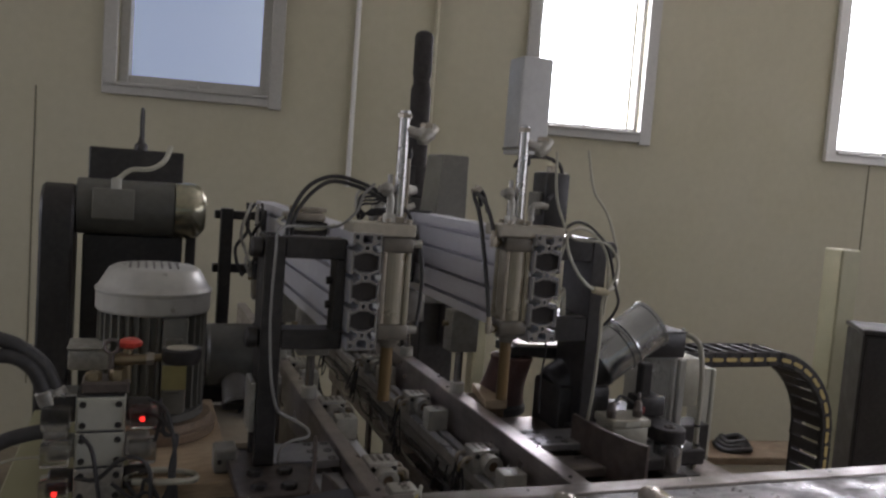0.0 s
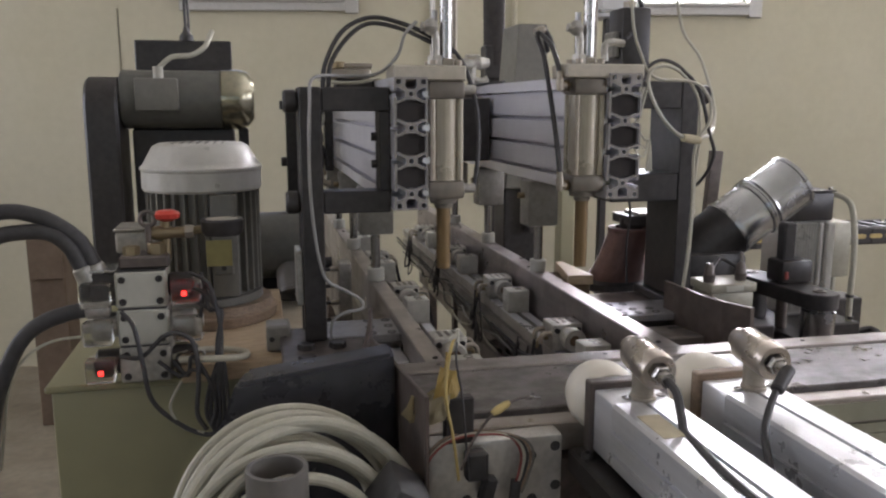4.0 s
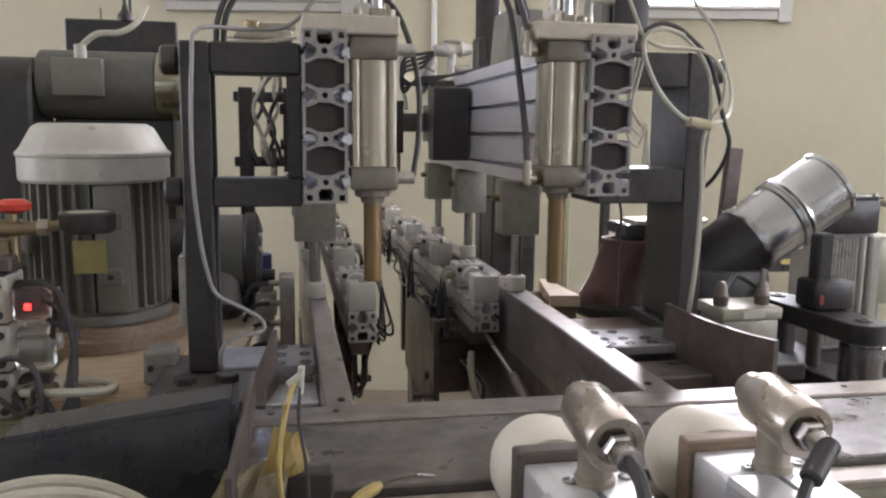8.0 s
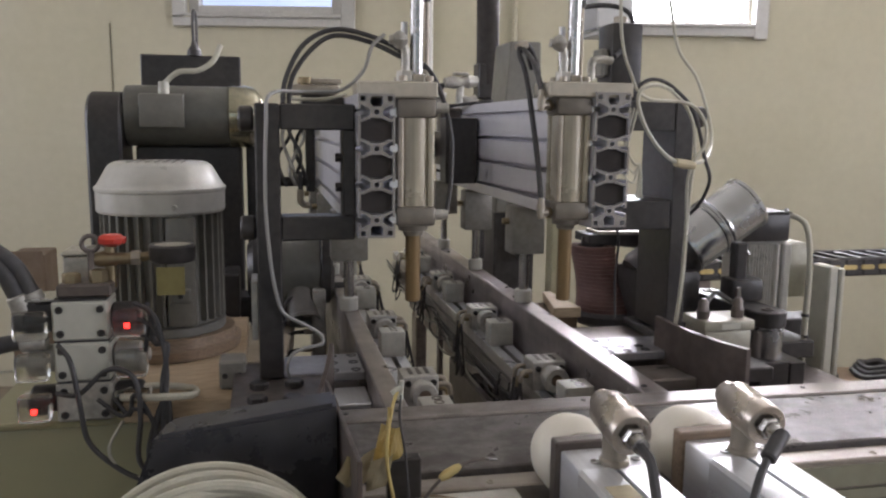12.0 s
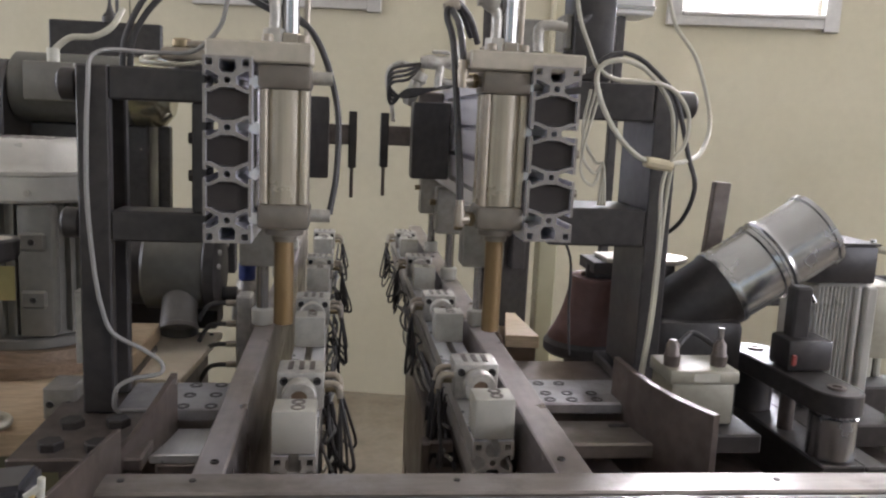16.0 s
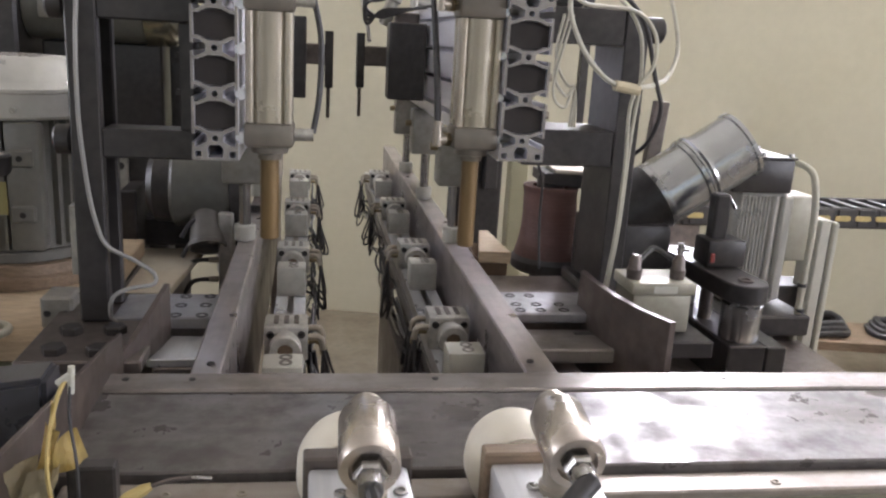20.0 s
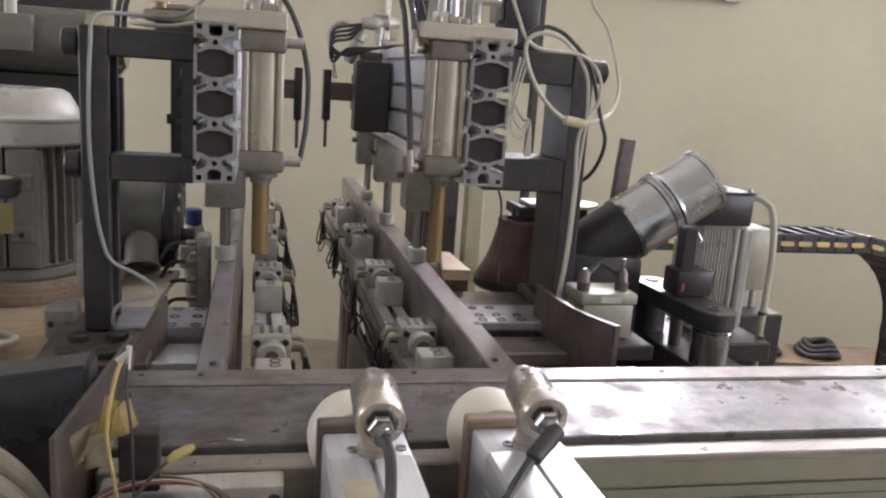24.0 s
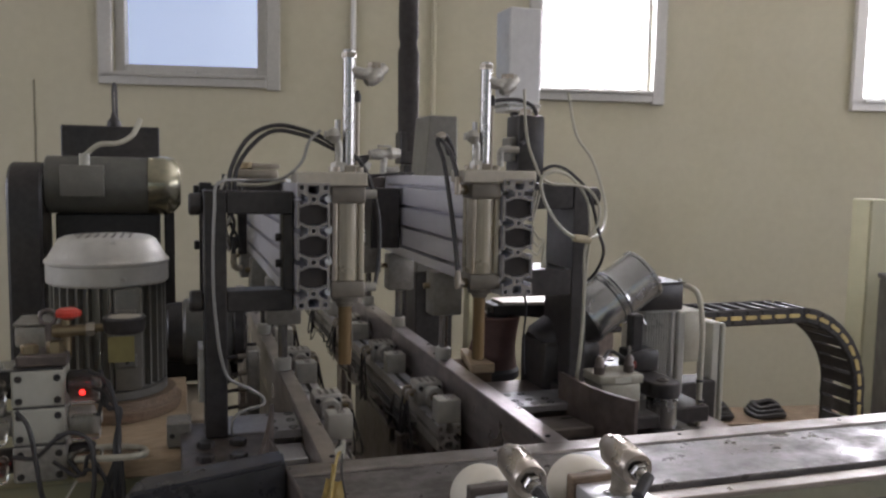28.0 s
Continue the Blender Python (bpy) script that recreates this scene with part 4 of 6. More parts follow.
    part("pivot_cylinder", lathe([(0, 0.026), (0.02, 0.028), (0.9, 0.028), (0.93, 0.024), (1, 0.024)], (q.x, q.y, 0.8205), (q.x, q.y, 0.878), seg=32), GALV, t, "grey turned pivot sleeve")
    part("far_pivot", cyl((p.x, p.y, 0.8205), (p.x, p.y, 0.878), 0.029, seg=28, edge=0.002), BLACKPT, t, "dark pivot sleeve")
    part("bolt", cyl((1.012, 1.31, 0.8205), (1.012, 1.31, 0.878), 0.010), DARKST, t)
    part("foot_block", box(0.990, 1.046, 1.187, 1.45, 0.755, 0.820, 0.002), BLACKPT, t, "dark steel foot block under the link")
    part("foot_block", box(1.0475, 1.078, 1.187, 1.45, 0.757, 0.818, 0.002), BLACKPT, t, "dark steel foot block under the link")
    part("back_bar", box(0.985, 1.012, 1.535, 1.55, 0.95, 1.13, 0.002, turn=(0, 4, 0)), DARKST, t, "upright steel bar")
    return t


def spool_unit():
    """Flexible dust bellows in thin rings; its foot stays, its head follows the milling unit."""
    low, head = Vector((0.821, 1.608, 0.862)), Vector((0.818, 1.532, 0.972))
    t = thing("dust_bellows", "red-brown flexible dust bellows on a black rubber ring", "bellows", (low.x, low.y, 0.836))
    n = 16
    curve = [(0, 0.060), (0.08, 0.0575), (0.2, 0.0530), (0.4, 0.0485), (0.6, 0.0465), (0.9, 0.0455), (1.0, 0.0455)]

    def radius(f):
        for (a, ra), (b, rb) in zip(curve, curve[1:]):
            if f <= b:
                return ra + (rb - ra) * (f - a) / (b - a)
        return curve[-1][1]

    slices = []
    for k in range(n):
        f0, f1 = k / n, (k + 1) / n
        c = low.lerp(head, (f0 + f1) / 2)
        z0, z1 = low.z + (head.z - low.z) * f0, low.z + (head.z - low.z) * f1
        ring = part("bellows_ring", lathe([(0, radius(f0)), (1, radius(f1))], (c.x, c.y, z0), (c.x, c.y, z1 + 0.0005), seg=40), REDBROWN, t)
        slices.append((ring, (f0 + f1) / 2))
    foot = part("foot_ring", lathe([(0, 0.060), (0.2, 0.0655), (0.7, 0.0655), (1, 0.060)], (low.x, low.y, 0.836), (low.x, low.y, low.z), seg=40), RUBBER, t, "black rubber foot ring")
    stem = part("foot_stem", cyl((low.x, low.y, 0.70), (low.x, low.y, 0.836), 0.03), BLACKPT, t)
    hx, hy = head.x, head.y
    tops = [part("head_rim", lathe([(0, 0.0465), (0.4, 0.0475), (1, 0.0465), (1, 0.031), (0.2, 0.030)], (hx, hy, head.z), (hx, hy, head.z + 0.008), seg=40), REDBROWN, t, "rolled upper rim"),
            part("neck", cyl((hx, hy, head.z), (hx, hy, 0.998), 0.024), BLACKPT, t)]
    m = 10
    ends = [(hx + 0.098 + 0.036 * math.sin(math.pi * k / m), hy + 0.045 - 0.095 * k / m) for k in range(m + 1)]
    tops.append(part("cover_plate", prism([(hx - 0.004, hy - 0.035), (hx - 0.004, hy + 0.03)] + ends, "z", 1.006, 1.0125, bevel=0.001), CAPPLATE, t, "pale cover plate"))
    tops.append(part("arm", prism([(hx - 0.022, 0.988), (hx + 0.105, 0.974), (hx + 0.105, 1.0055), (hx - 0.022, 1.0055)], "y", hy - 0.032, hy + 0.045, bevel=0.001), BLACKPT, t))
    return slices + [(ob, 1.0) for ob in tops] + [(foot, 0.0), (stem, 0.0)]


SPOOL = spool_unit()
MILL = milling_unit()


def mill_base():
    t = thing("slide_base", "dark steel slide base of the milling unit", "slide base", (0.95, 1.3, 0))
    part("cross_slide", box(0.652, 0.80, 1.165, 1.236, 0.842, 0.860, 0.002), STEEL, t, "bright worn cross slide")
    part("slot", box(0.735, 0.775, 1.215, 1.222, 0.8595, 0.8606, 0), RUBBER, t)
    part("slide_rail", box(0.88, 1.22, 1.30, 1.75, 0.70, 0.754, 0.002), STEELDK, t)
    part("ledge", box(0.80, 0.90, 1.17, 1.265, 0.845, 0.867, 0.002), BLACKPT, t)
    part("body", box(0.70, 1.10, 1.20, 1.45, 0.0, 0.695, 0.006), STEELDK, t)
    part("beam", box(0.66, 0.92, 1.045, 1.20, 0.70, 0.78, 0.003), STEELDK, t)
    pts = [Vector((0.759, 1.275)), Vector((0.762, 1.23)), Vector((0.769, 1.18)), Vector((0.782, 1.135)), Vector((0.803, 1.092))]
    b = bmesh.new()
    low, top = [], []
    for k, p in enumerate(pts):
        w = Vector((0.004, 0.0015))
        z = 0.927 - 0.006 * k / 4
        low.append((b.verts.new((p.x - w.x, p.y - w.y, 0.80)), b.verts.new((p.x + w.x, p.y + w.y, 0.80))))
        top.append((b.verts.new((p.x - w.x, p.y - w.y, z)), b.verts.new((p.x + w.x, p.y + w.y, z))))
    for k in range(4):
        for q in ((low[k][0], low[k + 1][0], top[k + 1][0], top[k][0]), (low[k][1], top[k][1], top[k + 1][1], low[k + 1][1]), (top[k][0], top[k + 1][0], top[k + 1][1], top[k][1]), (low[k][0], low[k][1], low[k + 1][1], low[k + 1][0])):
            b.faces.new(q)
    for k in (0, 4):
        b.faces.new((low[k][0], top[k][0], top[k][1], low[k][1]))
    part("curved_guard", b, GUARDST, t, "curved dark steel guard plate", smooth=False)


mill_base()


def valve_cylinder():
    t = thing("compact_cylinder", "small pale compact air cylinder with two fittings", "air cylinder", (0.84, 1.23, 0.868))
    part("body", box(0.800, 0.878, 1.20, 1.262, 0.868, 0.918, 0.004, seg=2), VALVEGR, t)
    part("lid", box(0.797, 0.881, 1.197, 1.265, 0.918, 0.934, 0.003, seg=2), VALVEGR, t)
    part("nameplate", box(0.825, 0.856, 1.1965, 1.1972, 0.921, 0.930, 0), CREAMPL, t)
    for x in (0.806, 0.864):
        part("fitting", lathe([(0, 0.009), (0.4, 0.010), (0.5, 0.008), (0.8, 0.008), (1, 0.004)], (x, 1.22, 0.934), (x, 1.22, 0.965), seg=14), DARKST, t, "dark steel hose fitting")
    part("fitting_stem", cyl((0.864, 1.22, 0.965), (0.864, 1.22, 0.980), 0.0035), CHROME, t)
    part("air_hose", hose([(0.806, 1.22, 0.95), (0.826, 1.235, 0.962), (0.84, 1.24, 0.968), (0.862, 1.23, 0.955)], 0.0035), RUBBER, t)


valve_cylinder()


# ---- feed cylinders at the front edge ----
def feed_cylinder(x0, x1, lab, brown, elbow):
    xm = (x0 + x1) / 2
    z1 = 0.943
    z0 = z1 - (x1 - x0)
    t = thing("feed_cylinder", lab, "air cylinder", (xm, 0.6, z0), group="feed cylinders at the table edge")
    w = x1 - x0
    y0, y1 = 0.28, 0.763
    # square extrusion with a slot on top and grooves along its sides
    g, d, zs = 0.0022, 0.006, (0.25, 0.58)
    pts = [(x0 + 0.003, z0), (x1 - 0.003, z0), (x1, z0 + 0.003)]
    for f in zs:
        z = z0 + w * f
        pts += [(x1, z - g), (x1 - 0.004, z - g), (x1 - 0.004, z + g), (x1, z + g)]
    pts += [(x1, z1 - 0.003), (x1 - 0.003, z1), (xm + g, z1), (xm + g, z1 - d), (xm - g, z1 - d), (xm - g, z1), (x0 + 0.003, z1), (x0, z1 - 0.003)]
    for f in zs[::-1]:
        z = z0 + w * f
        pts += [(x0, z + g), (x0 + 0.004, z + g), (x0 + 0.004, z - g), (x0, z - g)]
    pts.append((x0, z0 + 0.003))
    part("body", prism(pts, "y", y0, y1 - 0.043), ALU, t, "bright extruded aluminium body", smooth=False)
    part("end_cap", box(x0 + 0.0004, x1 - 0.0004, y1 - 0.0425, y1, z0 + 0.0004, z1 - 0.0004, 0.003, seg=2), ALU, t, "bright aluminium end cap")
    part("face_plate", box(x0 - 0.003, x1 + 0.003, y1, y1 + 0.015, z0 - 0.003, z1 + 0.006, 0.0015), BOARD if brown else DARKST, t, "brown wooden face plate" if brown else "dark steel face plate")
    part("disc", lathe([(0, 0.012), (0.05, 0.030), (0.25, 0.0365), (0.7, 0.0365), (0.95, 0.033), (1, 0.012)], (xm - 0.003, y1 + 0.019, 0.918), (xm - 0.003, 0.830, 0.918), seg=40), WHITEPL, t, "pale nylon pressing disc")
    for s in (-0.012, 0.024):
        part("screw", bolt((xm + s, 0.731, z1), 0.0045, 0.0015), CHROME, t)
    part("stem", lathe([(0, 0.0125), (0.15, 0.0125), (0.2, 0.0105), (1, 0.0105)], (xm + 0.003, 0.728, z1 - 0.001), (xm + 0.003, 0.728, 0.972)), FITTING, t, "beige nickel connector stem")
    f0, f1 = Vector((xm + 0.0035, 0.760, 0.9862)), Vector((xm + 0.0015, 0.695, 0.979))
    part("connector", lathe([(0, 0.009), (0.02, 0.011), (0.13, 0.0115), (0.15, 0.0095), (0.20, 0.0095), (0.23, 0.0165), (0.26, 0.0174), (0.96, 0.0176), (1, 0.0165), (1, 0.012), (0.93, 0.0115)], f0, f1, seg=32), CONNECT, t, "turned silver connector")
    d = (f1 - f0).normalized()
    part("nut", hexnut(f1 - d * 0.004, 0.0095, 0.012, axis=d), CHROME, t)
    part("cable_gland", cyl(f1 + d * 0.006, f1 + d * 0.018, 0.007), CHROME, t)
    if elbow:
        e = f1 + d * 0.016
        part("plug", cyl(e + Vector((0.004, 0, 0.002)), e + Vector((-0.019, -0.016, -0.012)), 0.0064, edge=0.0015), RUBBER, t, "black angled plug")
        part("cable", hose([e + Vector((-0.020, -0.016, -0.013)), e + Vector((-0.036, -0.03, -0.026)), e + Vector((-0.052, -0.05, -0.04)), e + Vector((-0.06, -0.08, -0.07)), e + Vector((-0.06, -0.12, -0.12))], 0.0035), RUBBER, t, "black cable")
    else:
        e = f1 + d * 0.016
        part("cable", hose([e, e + Vector((0.003, -0.012, -0.008)), e + Vector((0.003, -0.022, -0.026)), e + Vector((0.0, -0.034, -0.035)), e + Vector((-0.006, -0.07, -0.034)), e + Vector((-0.012, -0.11, -0.034)), e + Vector((-0.015, -0.16, -0.034))], 0.004), RUBBER, t, "black cable")
        part("tape", box(xm - 0.024, xm - 0.003, 0.635, 0.685, z1, z1 + 0.0008, 0), MASKTAPE, t, "yellowed tape label")
    return t


feed_cylinder(0.404, 0.468, "bright square air cylinder with white disc and straight cable", False, False)
feed_cylinder(0.522, 0.588, "bright square air cylinder with white disc and angled plug", True, True)


def front_block():
    t = thing("front_bracket", "grey steel bracket block with drilled holes", "bracket", (0.33, 0.8, 0))
    part("block", box(0.240, 0.378, 0.776, 0.803, 0.735, 0.893, 0.003, seg=2), RAILALU, t)
    for x, z in ((0.345, 0.873), (0.346, 0.827), (0.370, 0.881), (0.371, 0.839), (0.278, 0.833)):
        part("hole", cyl((x, 0.7764, z), (x, 0.7754, z), 0.0052, seg=18), RUBBER, t)
    part("stand", box(0.24, 0.36, 0.776, 0.804, 0.0, 0.735, 0.003), STEELDK, t)
    u = thing("mounting_plate", "black cast mounting plate with bolts", "plate", (0.42, 0.7, 0.8))
    part("plate", box(0.389, 0.60, 0.52, 0.79, 0.845, 0.872, 0.003), BLACKPT, u)
    for x, y in ((0.398, 0.76), (0.398, 0.66)):
        part("bolt", bolt((x, y, 0.872), 0.006, 0.006), BLACKPT, u)
    part("stand", box(0.42, 0.58, 0.54, 0.76, 0.0, 0.845, 0.003), STEELDK, u)


front_block()


def wedge_cover():
    t = thing("belt_cover", "dark painted sloping sheet metal cover", "cover", (0.13, 0.9, 0))
    bm = bmesh.new()
    top = [bm.verts.new(p) for p in ((0.070, 0.902, 0.945), (0.2215, 0.892, 0.966), (0.2205, 0.858, 0.963), (0.056, 0.868, 0.938))]
    low = [bm.verts.new(p) for p in ((-0.04, 0.955, 0.66), (0.2215, 0.955, 0.66), (0.2205, 0.845, 0.66), (-0.05, 0.855, 0.66))]
    bm.faces.new(top)
    bm.faces.new(low)
    for k in range(4):
        bm.faces.new((top[k], top[(k + 1) % 4], low[(k + 1) % 4], low[k]))
    bmesh.ops.recalc_face_normals(bm, faces=bm.faces)
    bmesh.ops.bevel(bm, geom=bm.edges[:], offset=0.004, segments=2, affect="EDGES")
    part("shell", bm, NAVYPT, t)
    part("stand", box(0.05, 0.2, 0.86, 0.93, 0.0, 0.66, 0.003), STEELDK, t)
    part("edge_plate", prism([(0.715, 0.80), (1.06, 0.80), (1.06, 0.922), (1.0, 0.931), (0.715, 0.967)], "x", 0.2235, 0.2275, bevel=0.0008), GUARDST, t, "dark bare steel side plate")


wedge_cover()


def cable_coil():
    t = thing("cable_coil", "coil of pale cable resting beside the table", "cable", (0.11, 0.74, 0.80))
    random.seed(4)
    c = Vector((0.112, 0.735, 0.828))
    for k in range(13):
        r = 0.083 + 0.0095 * (k % 4) + random.uniform(-0.004, 0.003)
        tilt = radians(22 + random.uniform(-7, 7))
        off = Vector((random.uniform(-0.008, 0.008), 0.0068 * (k - 6), random.uniform(-0.006, 0.006)))
        spin = random.uniform(-4, 4)
        pts = []
        for j in range(17):
            a = 2 * math.pi * j / 16
            p = Vector((r * math.cos(a) * 0.98, 0.006 * math.sin(2 * a + k), r * math.sin(a)))
            p.rotate(Euler((-tilt, radians(spin), radians(8 + spin))))
            pts.append(c + off + p)
        part("cable_loop", hose(pts, 0.0055, seg=10, n=4), CABLEWH, t)
    p = Vector((0.197, 0.715, 0.878))
    for dx, dz, turn in ((0.0, 0.0, (10, 35, 8)), (0.014, -0.022, (4, 50, 14))):
        part("tape_wrap", box(p.x - 0.02 + dx, p.x + 0.02 + dx, p.y - 0.034, p.y + 0.02, p.z - 0.026 + dz, p.z + 0.020 + dz, 0.006, seg=2, turn=turn), RUBBER, t, "black tape wrap")
    s = thing("pipe_stub", "short grey pipe stub standing inside the coil", "pipe", (0.094, 0.70, 0.78))
    part("pipe", lathe([(0, 0.026), (1, 0.026), (1, 0.022), (0.3, 0.022)], (0.094, 0.70, 0.78), (0.094, 0.70, 0.922), seg=24, caps=False), STUBGR, s)
    q = thing("floor_cabinet", "dark steel cabinet under the coil of cable", "cabinet", (0.1, 0.7, 0))
    part("body", box(-0.02, 0.22, 0.60, 0.79, 0.0, 0.78, 0.006), STEELDK, q)


cable_coil()


# ---- hydraulic pack ----
def hydraulic_pack():
    t = thing("oil_tank", "cream painted hydraulic oil tank with folded edges", "tank", (-0.05, 1.4, 0))
    part("shell", box(-0.215, 0.105, 1.262, 1.75, 0.10, 0.812, 0.006, seg=2), TANKPT, t)
    part("rim", box(-0.222, 0.112, 1.255, 1.757, 0.812, 0.822, 0.003), TANKPT, t)
    for x in (-0.2, 0.07):
        part("foot", box(x, x + 0.04, 1.28, 1.73, 0.0, 0.10, 0.003), STEELDK, t)
    w = thing("wooden_board", "bare plywood board under the motor", "board", (0.06, 1.4, 0.822))
    part("board", box(-0.030, 0.124, 1.225, 1.70, 0.824, 0.852, 0.002), WOOD, w)
    part("support", box(0.107, 0.123, 1.25, 1.68, 0.0, 0.823, 0.004), STEELDK, w, "dark support plate")
    m = thing("electric_motor", "upright grey finned electric motor on a wooden ring", "motor", (-0.005, 1.515, 0.852))
    x, y = -0.005, 1.515
    part("mount_ring", lathe([(0, 0.118), (0.5, 0.120), (0.6, 0.112), (1, 0.11)], (x, y, 0.853), (x, y, 0.885), seg=40), BOARD, m, "brown wooden mounting ring")
    part("flange", cyl((x, y, 0.885), (x, y, 0.90), 0.096, seg=40, edge=0.002), MOTORGR, m)
    body = part("motor_body", lathe([(0, 0.084), (1, 0.084)], (x, y, 0.90), (x, y, 1.10), seg=40), MOTORGR, m, "grey finned motor body")
    fin = part("fin", prism([(x + r, y + s) for r, s in ((0.0835, -0.0030), (0.0955, -0.0019), (0.0955, 0.0019), (0.0835, 0.0030))], "z", 0.905, 1.085), MOTORGR, body, smooth=False)
    for k in range(1, 34):
        f = new("fin", fin.data)
        f.parent = body
        f.rotation_euler = (0, 0, 2 * math.pi * k / 34)
    part("cowl", lathe([(0, 0.097), (0.05, 0.100), (0.42, 0.100), (0.45, 0.102), (0.50, 0.102), (0.54, 0.098), (0.62, 0.094), (0.93, 0.080), (1, 0.070)], (x, y, 1.078), (x, y, 1.158), seg=48), MOTORSIL, m, "silver-grey fan cowl")
    for k in range(7):
        part("grille_slot", box(x - 0.045 + k * 0.0135, x - 0.041 + k * 0.0135, y - 0.045, y + 0.045, 1.1575, 1.1588, 0), DARKST, m)
    part("screw", bolt((x + 0.03, y - 0.098, 1.092), 0.004, 0.004, axis=(0, -1, 0)), CASTALU, m)
    part("side_panel", box(x + 0.014, x + 0.058, y - 0.0985, y - 0.07, 0.904, 1.077, 0.006, seg=2), MOTORGR, m, "smooth cast side panel")
    for z in (0.955, 1.03):
        part("lug", box(x + 0.018, x + 0.05, y - 0.103, y - 0.08, z - 0.012, z + 0.012, 0.003), MOTORGR, m)
        part("screw", bolt((x + 0.034, y - 0.103, z), 0.004, 0.002, axis=(0, -1, 0)), BLACKPT, m)
    part("terminal_box", box(-0.140, -0.075, 1.425, 1.50, 0.984, 1.019, 0.005, seg=2), CASTALU, m, "pale grey terminal box")
    part("box_lid", box(-0.142, -0.073, 1.423, 1.502, 1.0195, 1.025, 0.002), CASTALU, m)
    # valve stack
    v = thing("valve_stack", "stacked hydraulic valve block with red knob and coils", "valve block", (-0.08, 1.27, 0.822))
    for k in range(3):
        z = 0.826 + 0.055 * k
        part("valve_body", box(-0.114, -0.044, 1.238, 1.30, z, z + 0.053, 0.003), CREAMPL if k else CASTALU, v, "pale enamelled valve body" if k else "grey valve body")
        for sx in (-0.104, -0.054):
            for dz in (0.01, 0.042):
                part("bolt", bolt((sx, 1.238, z + dz), 0.005, 0.003, axis=(0, -1, 0)), BLACKPT, v)
        part("seal", box(-0.112, -0.046, 1.2395, 1.298, z + 0.0528, z + 0.0552, 0), RUBBER, v)
        for s in (-1, 1):
            xa = -0.114 if s < 0 else -0.044
            part("coil", cyl((xa, 1.268, z + 0.026), (xa + s * 0.036, 1.268, z + 0.026), 0.0185, edge=0.003), BLACKPT if (k + s) % 2 else CASTALU, v, "solenoid coil")
            part("coil_nut", hexnut((xa + s * 0.036, 1.268, z + 0.026), 0.010, 0.010, axis=(s, 0, 0)), CASTALU, v)
            part("plug", box(min(xa + s * 0.006, xa + s * 0.046), max(xa + s * 0.006, xa + s * 0.046), 1.226, 1.25, z + 0.004, z + 0.040, 0.005, seg=2), CLEARPL, v, "clear plastic plug")
            if (k, s) in ((0, -1), (2, 1)):
                part("lamp", box(xa + s * 0.024 - 0.0035, xa + s * 0.024 + 0.0035, 1.2225, 1.2262, z + 0.018, z + 0.025, 0.001), LED, v, "glowing red indicator")
    part("top_block", box(-0.108, -0.040, 1.244, 1.30, 0.992, 1.010, 0.003), DARKST, v)
    part("pipe_nut", hexnut((-0.092, 1.262, 1.010), 0.012, 0.012), BRASS, v)
    part("pipe_nut", hexnut((-0.058, 1.262, 1.010), 0.012, 0.016), BRASS, v)
    part("needle_valve", cyl((-0.045, 1.275, 1.0), (-0.045, 1.275, 1.055), 0.007), BRASS, v, "brass needle valve")
    part("cross_fitting", lathe([(0, 0.008), (0.2, 0.011), (0.45, 0.011), (0.55, 0.008), (1, 0.008)], (-0.066, 1.275, 1.038), (-0.012, 1.275, 1.038), seg=14), BRASS, v, "brass cross fitting")
    part("fitting_nut", hexnut((-0.018, 1.275, 1.039), 0.0105, 0.012, axis=(1, 0, 0)), FITTING, v)
    part("eye_bolt", hose([(-0.068 + 0.0105 * math.cos(a), 1.268, 1.060 + 0.0105 * math.sin(a)) for a in (2 * math.pi * k / 10 for k in range(11))], 0.0032, seg=8, n=3), DARKST, v, "dark lifting eye")
    part("eye_shank", cyl((-0.068, 1.268, 1.012), (-0.068, 1.268, 1.050), 0.0045), DARKST, v)
    part("silver_plate", box(-0.150, -0.112, 1.252, 1.31, 0.986, 0.990, 0.001), GALV, v)
    part("hose_block", box(-0.160, -0.1145, 1.252, 1.305, 0.950, 0.9855, 0.003), BLACKPT, v, "black hose manifold")
    part("red_knob", lathe([(0, 0.007), (0.3, 0.018), (0.7, 0.019), (1, 0.012)], (-0.042, 1.275, 1.055), (-0.042, 1.275, 1.071), seg=10), REDPL, v, "red plastic knob")
    part("gauge_pipe", hose([(-0.045, 1.275, 1.036), (-0.025, 1.275, 1.038), (-0.005, 1.275, 1.040), (0.012, 1.275, 1.042)], 0.006), BRASS, v, "brass gauge pipe")
    g = part("pressure_gauge", lathe([(0, 0.027), (0.2, 0.030), (0.9, 0.031), (1, 0.029), (1, 0.024), (0.95, 0.024)], (0.035, 1.275, 1.033), (0.035, 1.275, 1.057), seg=32), BLACKPT, v, "round black pressure gauge")
    part("gauge_glass", cyl((0.035, 1.275, 1.0555), (0.035, 1.275, 1.0562), 0.024, seg=24), CAPPLATE, g)
    part("gauge_tag", box(0.008, 0.046, 1.312, 1.3135, 0.978, 1.018, 0), material("yellow_paper", (0.36, 0.31, 0.12), 0.7, vary=0.1), v, "yellowed paper tag")
    random.seed(11)
    # one long droop from the block, the others rising beside the gauge stand
    part("wire", hose([(-0.105, 1.226, 0.935), (-0.088, 1.212, 0.915), (-0.078, 1.205, 0.86), (-0.068, 1.20, 0.81), (-0.03, 1.195, 0.772), (0.005, 1.19, 0.757), (0.022, 1.19, 0.765)], 0.0034, seg=8), RUBBER, v, "black wire")
